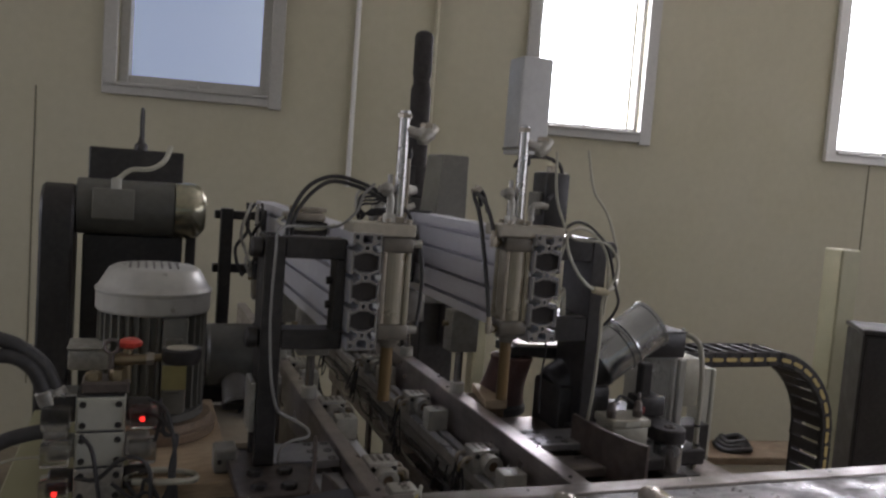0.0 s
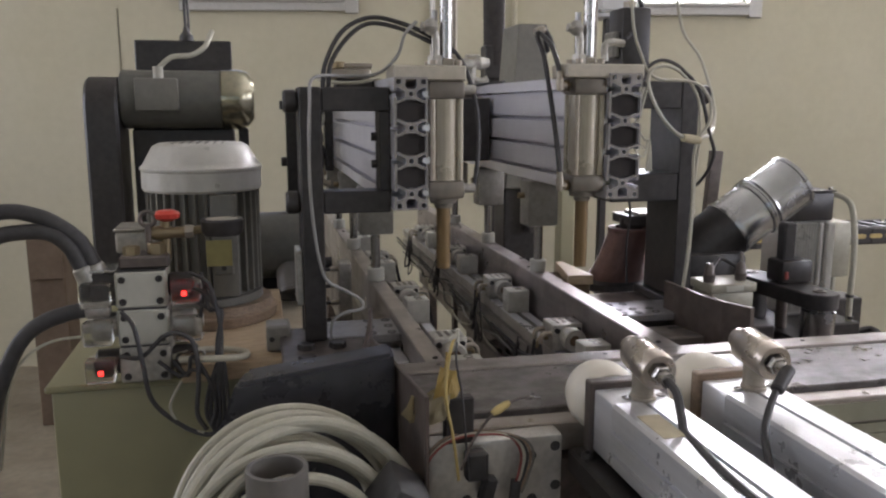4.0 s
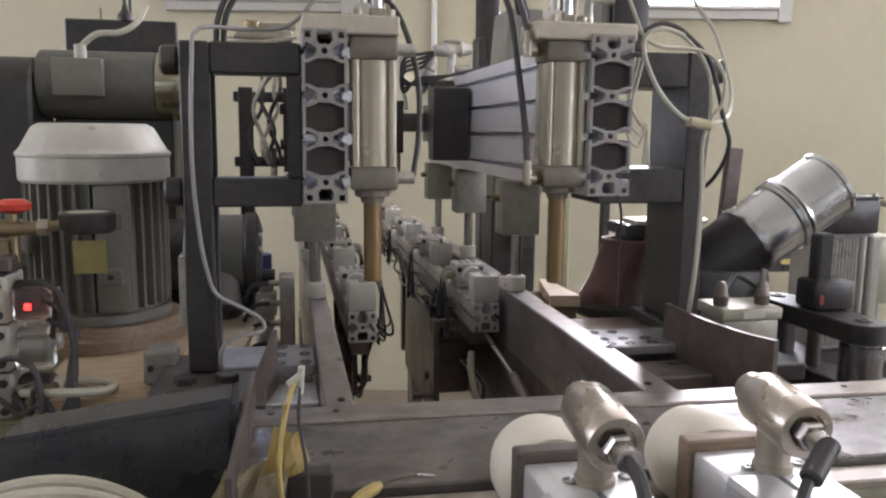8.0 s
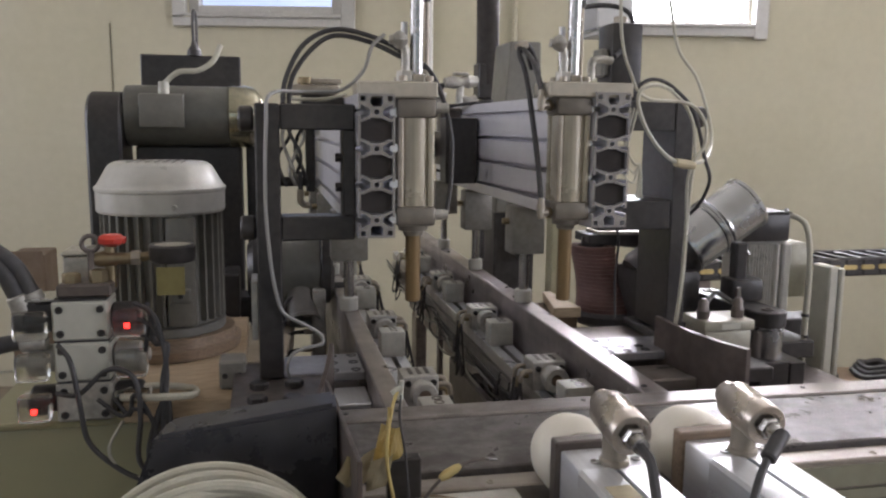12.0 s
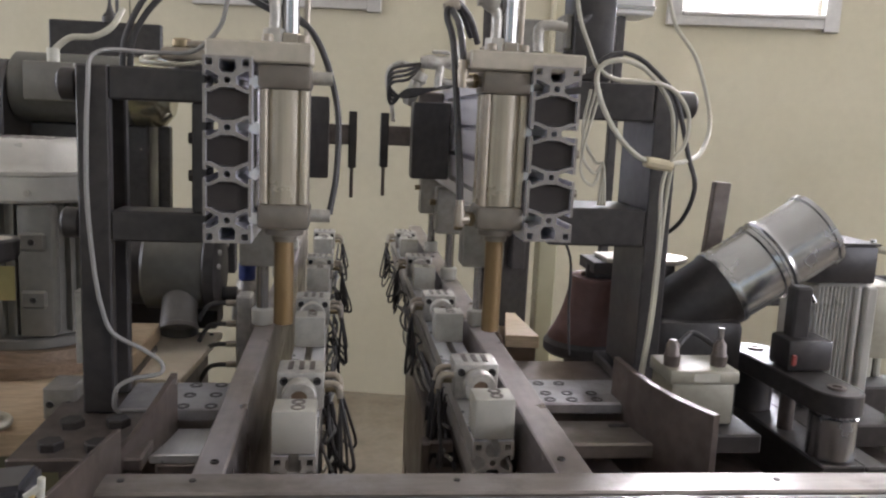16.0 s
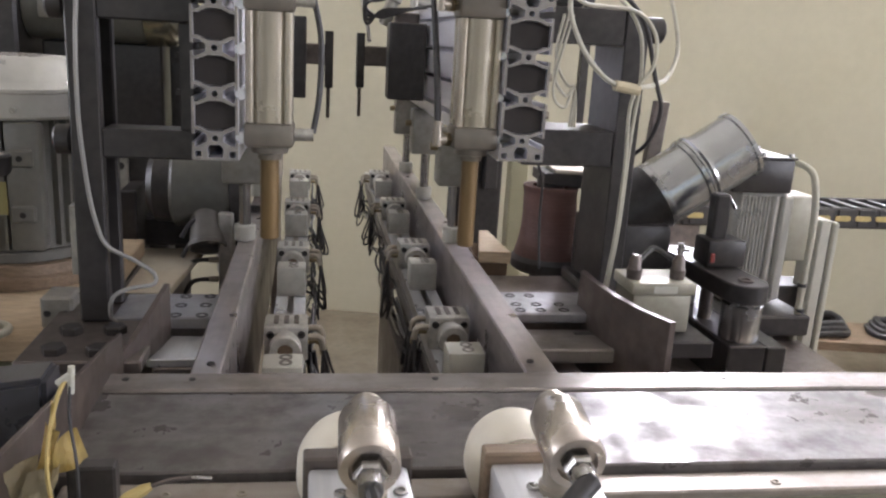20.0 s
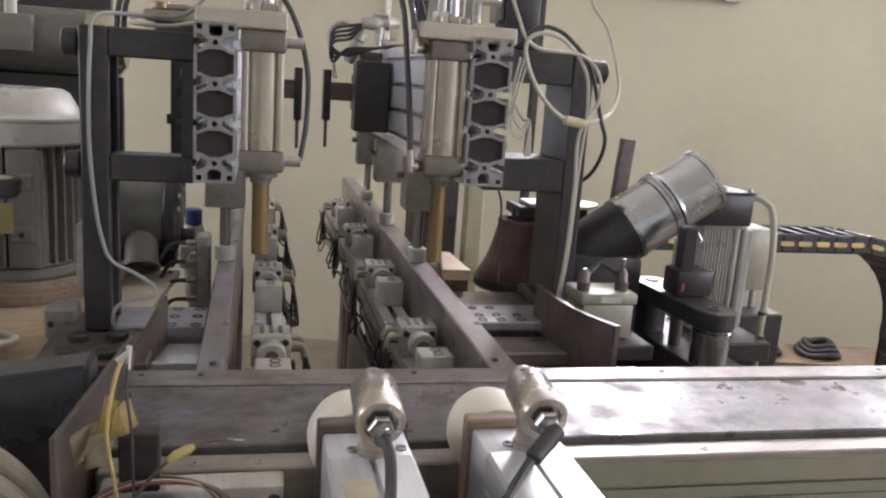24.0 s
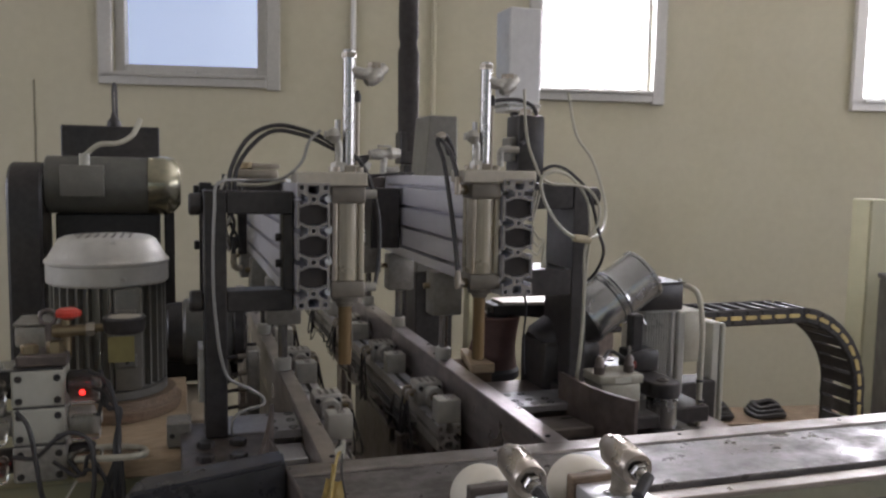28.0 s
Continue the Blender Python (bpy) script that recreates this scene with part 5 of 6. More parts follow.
    part("wire", hose([(-0.11, 1.226, 0.87), (-0.08, 1.212, 0.872), (-0.05, 1.208, 0.90), (-0.028, 1.205, 0.905), (-0.008, 1.20, 0.888), (-0.004, 1.195, 0.84), (-0.008, 1.192, 0.79), (0.004, 1.19, 0.765)], 0.0034, seg=8), RUBBER, v, "black wire")
    for k in range(6):
        q = random.uniform(-0.006, 0.006)
        part("wire", hose([(-0.012 + 0.004 * k, 1.236, 0.985 - 0.022 * (k % 4)), (0.012 + q, 1.226, 0.972 - 0.02 * (k % 3)), (0.026 + q, 1.215, 0.93), (0.028 - q, 1.208, 0.88 + q), (0.012 + 0.5 * q + 0.004 * k, 1.20, 0.83 + 0.004 * k), (0.004 + 0.006 * k, 1.195 + q, 0.79 - 0.003 * k), (0.016 + q, 1.19, 0.762)], 0.003, seg=6), RUBBER, v, "black wire")
    for k in range(2):
        part("wire", hose([(-0.06 + 0.02 * k, 1.224, 0.86), (-0.03 + 0.01 * k, 1.212, 0.84), (-0.012, 1.205, 0.85 + 0.02 * k), (0.008, 1.20, 0.84), (0.018, 1.195, 0.80), (0.01, 1.19, 0.77)], 0.003, seg=6), RUBBER, v, "black wire")
    part("pale_wire", hose([(-0.03, 1.22, 0.83), (-0.045, 1.20, 0.80), (-0.03, 1.195, 0.77), (0.0, 1.19, 0.76)], 0.0022, seg=6), CABLEWH, v)
    runs = (((-0.138, 0.980), (-0.146, 1.001), (-0.161, 1.031), (-0.185, 1.053), (-0.215, 1.069), (-0.262, 1.075), (-0.36, 1.05), (-0.50, 0.97)),
            ((-0.152, 0.972), (-0.162, 1.000), (-0.175, 1.027), (-0.199, 1.045), (-0.234, 1.047), (-0.275, 1.038), (-0.37, 0.99), (-0.50, 0.88)),
            ((-0.125, 0.935), (-0.165, 0.933), (-0.212, 0.920), (-0.245, 0.894), (-0.271, 0.845), (-0.289, 0.79), (-0.31, 0.66), (-0.33, 0.4)))
    for k, run in enumerate(runs):
        part("hydraulic_hose", hose([(hx, 1.268 - 0.006 * k, hz) for hx, hz in run], 0.0112, seg=12), RUBBER, v, "thick black hydraulic hose")
        (xa, za), (xb, zb) = run[0], run[1]
        part("hose_ferrule", cyl((xa, 1.268 - 0.006 * k, za), (xa + 0.8 * (xb - xa), 1.268 - 0.006 * k, za + 0.8 * (zb - za)), 0.0135, edge=0.002), CASTALU, v, "crimped silver ferrule")
    part("thin_wire", hose([(-0.16, 1.262, 0.893), (-0.205, 1.262, 0.889), (-0.242, 1.262, 0.868), (-0.268, 1.262, 0.824), (-0.29, 1.262, 0.7)], 0.0022, seg=6), CABLEWH, v)
    part("board_coil", hose([(-0.03, 1.22, 0.862), (0.02, 1.2, 0.866), (0.06, 1.215, 0.862), (0.055, 1.25, 0.860), (0.0, 1.27, 0.860), (-0.04, 1.24, 0.860)], 0.005), CABLEWH, v, "loop of pale cable")
    j = thing("junction_block", "small grey junction block on the plywood", "junction box", (0.11, 1.28, 0.852))
    part("body", box(0.092, 0.128, 1.255, 1.30, 0.853, 0.893, 0.003), FOOTALU, j)
    for x in (0.10, 0.12):
        part("screw", bolt((x, 1.255, 0.873), 0.004, 0.002, axis=(0, -1, 0)), BLACKPT, j)


hydraulic_pack()


def left_spindle():
    t = thing("drill_spindle", "grey-green drilling motor lying on its side", "spindle motor", (0.12, 1.78, 0.86))
    y, z = 1.78, 0.930
    part("motor_body", lathe([(0, 0.064), (0.06, 0.070), (0.94, 0.070), (1, 0.068)], (0.085, y, z), (0.186, y, z), seg=40), GREENGR, t, "grey-green motor body")
    part("rear_cap", lathe([(0, 0.050), (0.3, 0.062), (1, 0.064)], (0.045, y, z), (0.0845, y, z), seg=36), BLACKPT, t, "dark rear cap")
    part("motor_flange", lathe([(0, 0.071), (0.12, 0.0735), (0.7, 0.0735), (0.85, 0.066), (1, 0.052)], (0.1865, y, z), (0.215, y, z), seg=40), BLACKPT, t, "black motor flange")
    part("outlet", lathe([(0, 0.028), (0.9, 0.031), (0.92, 0.033), (1, 0.033), (1, 0.028), (0.85, 0.027)], (0.146, y - 0.03, 0.905), (0.152, y - 0.08, 0.838), seg=24), STUBGR, t, "stubby grey outlet pipe")
    part("spindle", cyl((0.215, y, z - 0.045), (0.238, y, z - 0.045), 0.014), BLACKPT, t)
    part("mount_bracket", box(0.0, 0.03, y - 0.05, y + 0.05, 0.62, 0.93, 0.003), BLACKPT, t)
    part("carriage", box(-0.02, 0.20, y + 0.02, y + 0.10, 0.815, 0.868, 0.004), BLACKPT, t, "dark carriage block")
    for a in (40, 140, 15):
        part("screw", bolt((0.211, y - 0.058 * math.cos(radians(a)), z + 0.058 * math.sin(radians(a))), 0.005, 0.006, axis=(1, 0, 0)), CASTALU, t)
    return t


SPIN = left_spindle()


def air_preparation():
    x, y = 0.205, 2.222
    t = thing("air_regulator", "air regulator with blue cap and fittings", "regulator", (x, y, 0.66))
    part("blue_cap", cyl((x, y, 0.822), (x, y, 0.862), 0.020, edge=0.003), BLUEPL, t, "blue adjusting cap")
    part("neck", lathe([(0, 0.023), (0.5, 0.024), (0.6, 0.027), (1, 0.022)], (x, y, 0.772), (x, y, 0.822), seg=20), CASTALU, t)
    part("body", box(x - 0.032, x + 0.030, y - 0.028, y + 0.028, 0.715, 0.772, 0.006, seg=2), CASTALU, t)
    part("side_nut", hexnut((x + 0.004, y - 0.028, 0.745), 0.016, 0.012, axis=(0, -1, 0)), CASTALU, t)
    part("bowl", lathe([(0, 0.012), (0.3, 0.020), (1, 0.024)], (x, y, 0.62), (x, y, 0.715), seg=20), CASTALU, t)
    part("stand", cyl((x, y, 0.0), (x, y, 0.622), 0.011), STEELDK, t)
    u = thing("valve_manifold", "narrow grey valve manifold with four hose barbs", "manifold", (0.262, 1.72, 0.70))
    part("block", box(0.246, 0.272, 1.70, 1.745, 0.74, 0.90, 0.003), CASTALU, u)
    for k in range(4):
        z = 0.885 - 0.036 * k
        part("barb", cyl((0.246, 1.715, z), (0.228, 1.713, z), 0.0055), FITTING, u)
        part("air_hose", hose([(0.230, 1.713, z), (0.212, 1.710, z), (0.198, 1.708, z - 0.006), (0.184, 1.706, z - 0.03)], 0.0038), RUBBER, u)
    part("stand", box(0.25, 0.268, 1.71, 1.735, 0.0, 0.74, 0.002), STEELDK, u)
    p = thing("plywood_flap", "pale plywood piece beside the rail", "board", (0.12, 1.66, 0.80))
    part("sheet", prism([(0.02, 1.797), (0.210, 1.797), (0.188, 1.53), (0.02, 1.53)], "z", 0.799, 0.811, bevel=0.001), PALEPLY, p)
    part("gusset", prism([(1.54, 0.70), (1.79, 0.62), (1.79, 0.798), (1.54, 0.798)], "x", 0.178, 0.186), DARKST, p, "dark gusset plate")
    part("screw", bolt((0.194, 1.778, 0.811), 0.004, 0.002), BLACKPT, p)
    part("support", box(0.06, 0.17, 1.56, 1.77, 0.0, 0.798, 0.004), STEELDK, p)
    q = thing("perforated_plate", "dark drilled plate with bolt holes beside the rail", "plate", (0.26, 1.25, 0.86))
    plate = part("plate", box(0.180, 0.291, 1.222, 1.312, 0.866, 0.880, 0.0015), PLATEST, q)
    for x, y in ((0.249, 1.230), (0.279, 1.230), (0.250, 1.266), (0.279, 1.267), (0.251, 1.301), (0.280, 1.302)):
        part("hole", lathe([(0, 0.0072), (1, 0.0072), (1, 0.0045), (0.2, 0.0042)], (x, y, 0.8796), (x, y, 0.8808), seg=14), RUBBER, plate)
    part("bright_plate", box(0.230, 0.291, 1.15, 1.221, 0.848, 0.858, 0.0015), ALU, q, "bright worn plate")
    part("support", box(0.236, 0.288, 1.15, 1.31, 0.0, 0.8475, 0.002), STEELDK, q)
    b = bmesh.new()
    pts = [Vector((0.244, 1.210)), Vector((0.239, 1.180)), Vector((0.232, 1.150)), Vector((0.223, 1.122)), Vector((0.211, 1.085))]
    prev = None
    for k, pnt in enumerate(pts):
        z = (0.925, 0.917, 0.906, 0.892, 0.884)[k]
        ring = [b.verts.new((pnt.x - 0.003, pnt.y, 0.86)), b.verts.new((pnt.x + 0.003, pnt.y, 0.86)), b.verts.new((pnt.x + 0.003, pnt.y, z)), b.verts.new((pnt.x - 0.003, pnt.y, z))]
        if prev:
            for j in range(4):
                b.faces.new((prev[j], prev[(j + 1) % 4], ring[(j + 1) % 4], ring[j]))
        else:
            b.faces.new(ring)
        prev = ring
    b.faces.new(prev)
    part("curved_guard", b, GUARDST, q, "curved steel guard plate", smooth=False)


air_preparation()


def belt_drive():
    t = thing("belt_motor", "dark belt guard with horizontal motor high on the machine", "belt drive", (-0.05, 2.0, 0.0))
    n = 10
    out = [(1.99 + 0.075 * math.cos(a), 1.215 + 0.07 * math.sin(a)) for a in (math.pi * k / n for k in range(n + 1))]
    part("belt_guard", prism(out + [(1.915, 0.75), (2.065, 0.75)], "x", -0.225, -0.155, bevel=0.006), BLACKPT, t, "tall rounded dark belt guard")
    part("motor_body", cyl((-0.155, 2.0, 1.235), (0.06, 2.0, 1.235), 0.065, seg=36, edge=0.003), GREENGR, t, "dark grey motor body")
    # silver cowl; its yellow reflections are mixed into the base colour
    part("end_cowl", lathe([(0, 0.067), (0.5, 0.068), (0.8, 0.062), (1, 0.045)], (0.06, 2.0, 1.235), (0.13, 2.0, 1.235), seg=36), material("polished_cowl_yellow_reflection", (0.36, 0.34, 0.25), 0.2, 0.85), t, "shiny end cowl")
    part("terminal_box", box(-0.12, -0.03, 1.92, 1.945, 1.21, 1.28, 0.004, seg=2), MOTORGR, t, "grey terminal box")
    part("cable_entry", cyl((-0.07, 1.935, 1.28), (-0.07, 1.935, 1.305), 0.011), CREAMPL, t)
    part("cable", hose([(-0.07, 1.935, 1.30), (-0.04, 1.935, 1.325), (0.0, 1.94, 1.33), (0.03, 1.95, 1.35), (0.045, 1.97, 1.385)], 0.006), CABLEWH, t, "pale cable")
    part("rear_plate", box(-0.14, 0.082, 2.1205, 2.14, 0.9, 1.375, 0.003), BLACKPT, t, "black rear plate")
    part("stand", box(-0.14, 0.082, 2.0, 2.12, 0.0, 1.17, 0.004), BLACKPT, t)
    part("side_post", box(0.092, 0.115, 2.03, 2.06, 0.0, 1.17, 0.003), BLACKPT, t)
    plate = part("drilled_plate", box(-0.016, 0.012, 1.988, 1.999, 0.80, 0.945, 0.002), CASTALU, t, "pale drilled bracket plate")
    for z in (0.815, 0.873, 0.930):
        part("hole", lathe([(0, 0.0075), (1, 0.0075), (1, 0.005), (0.2, 0.005)], (-0.002, 1.9882, z), (-0.002, 1.987, z), seg=14), RUBBER, plate)
    part("cable_gland", lathe([(0, 0.017), (0.35, 0.016), (0.6, 0.008), (1, 0.004)], (-0.021, 2.13, 1.374), (-0.022, 2.13, 1.41), seg=16), BLACKPT, t, "black cable gland")
    part("riser_cable", hose([(-0.022, 2.13, 1.40), (-0.023, 2.131, 1.45), (-0.022, 2.14, 1.475), (-0.02, 2.155, 1.478), (-0.018, 2.165, 1.46), (-0.017, 2.167, 1.36), (-0.017, 2.165, 1.2)], 0.0035), RUBBER, t, "thin black cable")
    return t


BELT = belt_drive()


def drag_chain():
    t = thing("drag_chain", "black plastic cable drag chain with yellow link covers", "cable chain", (1.8, 2.1, 0.0))
    y0, y1 = 2.045, 2.19
    path = []
    for k in range(13):
        path.append((Vector((1.30 + 0.055 * k, 0, 0.845)), 0.0))
    c = Vector((1.972, 0, 0.575))
    for k in range(8):
        a = radians(90 - 11.5 * (k + 1))
        path.append((c + 0.27 * Vector((math.cos(a), 0, math.sin(a))), -11.5 * (k + 1)))
    e = path[-1][0]
    for k in range(9):
        path.append((e + Vector((0.003, 0, -0.05 * (k + 1))), -90))
    m = 6
    oval = [(0.0145 + 0.0065 * math.cos(a), 0.0065 * math.sin(a)) for a in (math.pi * (k / m - 0.5) for k in range(m + 1))]
    oval += [(-0.0145 + 0.0065 * math.cos(a), 0.0065 * math.sin(a)) for a in (math.pi * (k / m + 0.5) for k in range(m + 1))]
    for p, a in path:
        spin = Matrix.Rotation(radians(-a), 3, "Y")

        def laid(b):
            bmesh.ops.rotate(b, verts=b.verts, cent=(0, 0, 0), matrix=spin)
            bmesh.ops.translate(b, verts=b.verts, vec=p)
            return b

        b = box(-0.030, 0.030, y0, y0 + 0.012, -0.026, 0.026, 0.004)
        box(-0.012, 0.034, y0 - 0.003, y0, -0.021, 0.021, 0.001, b)
        l = part("chain_link", laid(b), BLACKPT, t)
        part("far_plate", laid(box(-0.030, 0.030, y1 - 0.012, y1, -0.026, 0.026, 0.004)), BLACKPT, l)
        part("cross_bar", laid(box(-0.007, 0.007, y0 + 0.012, y1 - 0.012, 0.017, 0.024, 0.002)), BLACKPT, l)
        part("cross_bar", laid(box(-0.020, 0.020, y0 + 0.012, y1 - 0.012, -0.025, -0.018, 0.002)), BLACKPT, l)
        part("yellow_insert", laid(prism(oval, "y", y0 - 0.0045, y0 - 0.001)), YELLOW, l)
    for k in range(3):
        y = 2.08 + 0.03 * k
        part("cable", hose([(1.25, y, 0.85), (1.4, y, 0.847), (1.6, y + 0.008, 0.842), (1.85, y, 0.838), (1.98, y, 0.825)], 0.008), (RUBBER, CASTALU, RUBBER)[k], t)
    part("anchor", box(1.24, 1.33, y0 + 0.02, y1 - 0.02, 0.0, 0.818, 0.004), STEELDK, t)
    part("floor_anchor", box(2.2, 2.28, y0, y1, 0.0, 0.2, 0.004), STEELDK, t)


drag_chain()


def background_things():
    t = thing("ribbed_hose_riser", "dark ribbed hose riser standing behind the machine", "hose riser", (0.80, 2.45, 0))
    part("tube", lathe([(0, 0.032), (0.62, 0.033), (0.66, 0.027), (0.69, 0.027), (0.72, 0.031), (0.96, 0.030), (0.985, 0.025), (1, 0.012)], (0.80, 2.45, 1.34), (0.795, 2.45, 1.83), seg=24), RISER, t)
    part("socket", box(0.765, 0.85, 2.42, 2.48, 1.30, 1.40, 0.004), BLACKPT, t)
    part("stand", box(0.78, 0.83, 2.42, 2.48, 0.0, 1.30, 0.004), BLACKPT, t)
    w = thing("square_duct", "pale sheet metal duct rising behind the column", "duct", (1.0, 2.15, 0))
    part("duct", box(0.988, 1.085, 2.10, 2.20, 1.45, 1.735, 0.004), material("pale_sheet_metal", (0.55, 0.55, 0.54), 0.4, 0.4, vary=0.05, stain=0.2), w)
    part("duct_post", box(1.01, 1.03, 2.12, 2.14, 0.0, 1.45, 0.002), BLACKPT, w, "thin dark post")
    part("duct_seam", box(0.986, 1.087, 2.098, 2.202, 1.462, 1.472, 0.001), GALV, w)
    g = thing("transformer_box", "grey sheet metal box behind the beam", "control box", (0.80, 2.2, 0))
    part("housing", prism([(0.735, 1.0), (0.855, 1.0), (0.848, 1.432), (0.768, 1.432)], "y", 2.12, 2.26, bevel=0.004), MOTORGR, g)
    part("bracket", box(0.74, 0.85, 2.14, 2.24, 0.0, 1.0, 0.004), BLACKPT, g)
    w = thing("wooden_wedge", "thin bare wooden wedge beside the guide rail", "wood block", (0.71, 1.6, 0.868))
    part("wedge", prism([(0.660, 1.470), (0.710, 1.466), (0.704, 1.611), (0.688, 1.611)], "z", 0.8815, 0.900, bevel=0.001), WOOD, w)
    u = thing("wedge_rest", "dark steel rest under the wooden wedge", "bracket", (0.7, 1.6, 0))
    part("rest", box(0.664, 0.708, 1.475, 1.60, 0.845, 0.881, 0.002), BROWNPAD, u)
    part("stand", box(0.67, 0.70, 1.50, 1.59, 0.0, 0.845, 0.002), STEELDK, u)
    p = thing("cream_post", "cream painted square post behind the beam", "post", (0.78, 1.9, 0))
    part("post", box(0.81, 0.848, 1.90, 1.94, 0.0, 1.12, 0.003), CREAM, p)
    c = thing("pale_column", "pale painted square column standing by the wall", "column", (2.75, 2.5, 0))
    part("body", box(2.715, 2.82, 2.50, 2.60, 0.0, 1.20, 0.006), CREAM, c)
    d = thing("dark_cabinet", "dark switch cabinet standing on the floor", "cabinet", (0, 0, 0))
    part("body", box(0.0, 0.5, 0.012, 0.25, 0.0, 0.905, 0.006), BLACKPT, d)
    part("door", box(0.012, 0.488, 0.0, 0.011, 0.06, 0.89, 0.003), BLACKPT, d)
    part("top", box(-0.006, 0.506, -0.004, 0.256, 0.9055, 0.925, 0.004), BLACKPT, d)
    d.matrix_world = pose(2.51, 2.17, 0, 0, 0, -34)
    k = thing("cardboard_box", "tall brown cardboard box standing by the wall", "box", (-0.72, 3.35, 0))
    part("carton", box(-0.76, -0.635, 3.29, 3.48, 0.0, 0.74, 0.004), CARDBOARD, k)
    part("flap", box(-0.758, -0.637, 3.28, 3.289, 0.58, 0.755, 0.001), CARDBOARD, k)
    s = thing("plank", "long bare wooden plank by the wall", "plank", (0, 0, 0))
    part("board", box(-1.0, 1.2, -0.12, 0.12, 0.20, 0.235, 0.003), BOARD, s)
    s.matrix_world = pose(2.3, 2.9, 0, 0, 0, -10)
    for x in (-0.8, 1.0):
        part("trestle", box(x, x + 0.06, -0.1, 0.1, 0.0, 0.2, 0.003), BOARD, s)




def right_clutter():
    t = thing("switch_panel", "cream sheet metal panel with a dark joint", "panel", (1.3, 1.56, 0))
    part("panel", box(1.28, 1.302, 1.545, 1.60, 0.0, 0.944, 0.003), CREAMPL, t)
    part("joint", box(1.3025, 1.306, 1.552, 1.60, 0.0, 0.942, 0), RUBBER, t, smooth=False)
    part("panel", box(1.3065, 1.318, 1.545, 1.60, 0.0, 0.940, 0.003), CREAMPL, t)
    random.seed(31)
    for x, y, r in ((2.30, 2.90, 0.10), (2.56, 2.85, 0.08)):
        c = thing("rubber_hose_coil", "dark rubber hose coiled on the wooden plank", "hose", (x, y, 0.235), group="hoses on the plank")
        for j in range(3):
            pts = [(x + (r - 0.012 * j) * math.cos(a), y + (r - 0.012 * j) * 0.9 * math.sin(a), 0.249 + 0.016 * j + 0.006 * math.sin(3 * a)) for a in (2 * math.pi * i / 12 for i in range(13))]
            part("hose_loop", hose(pts, 0.013, seg=8, n=3), RUBBER, c)


background_things()
right_clutter()


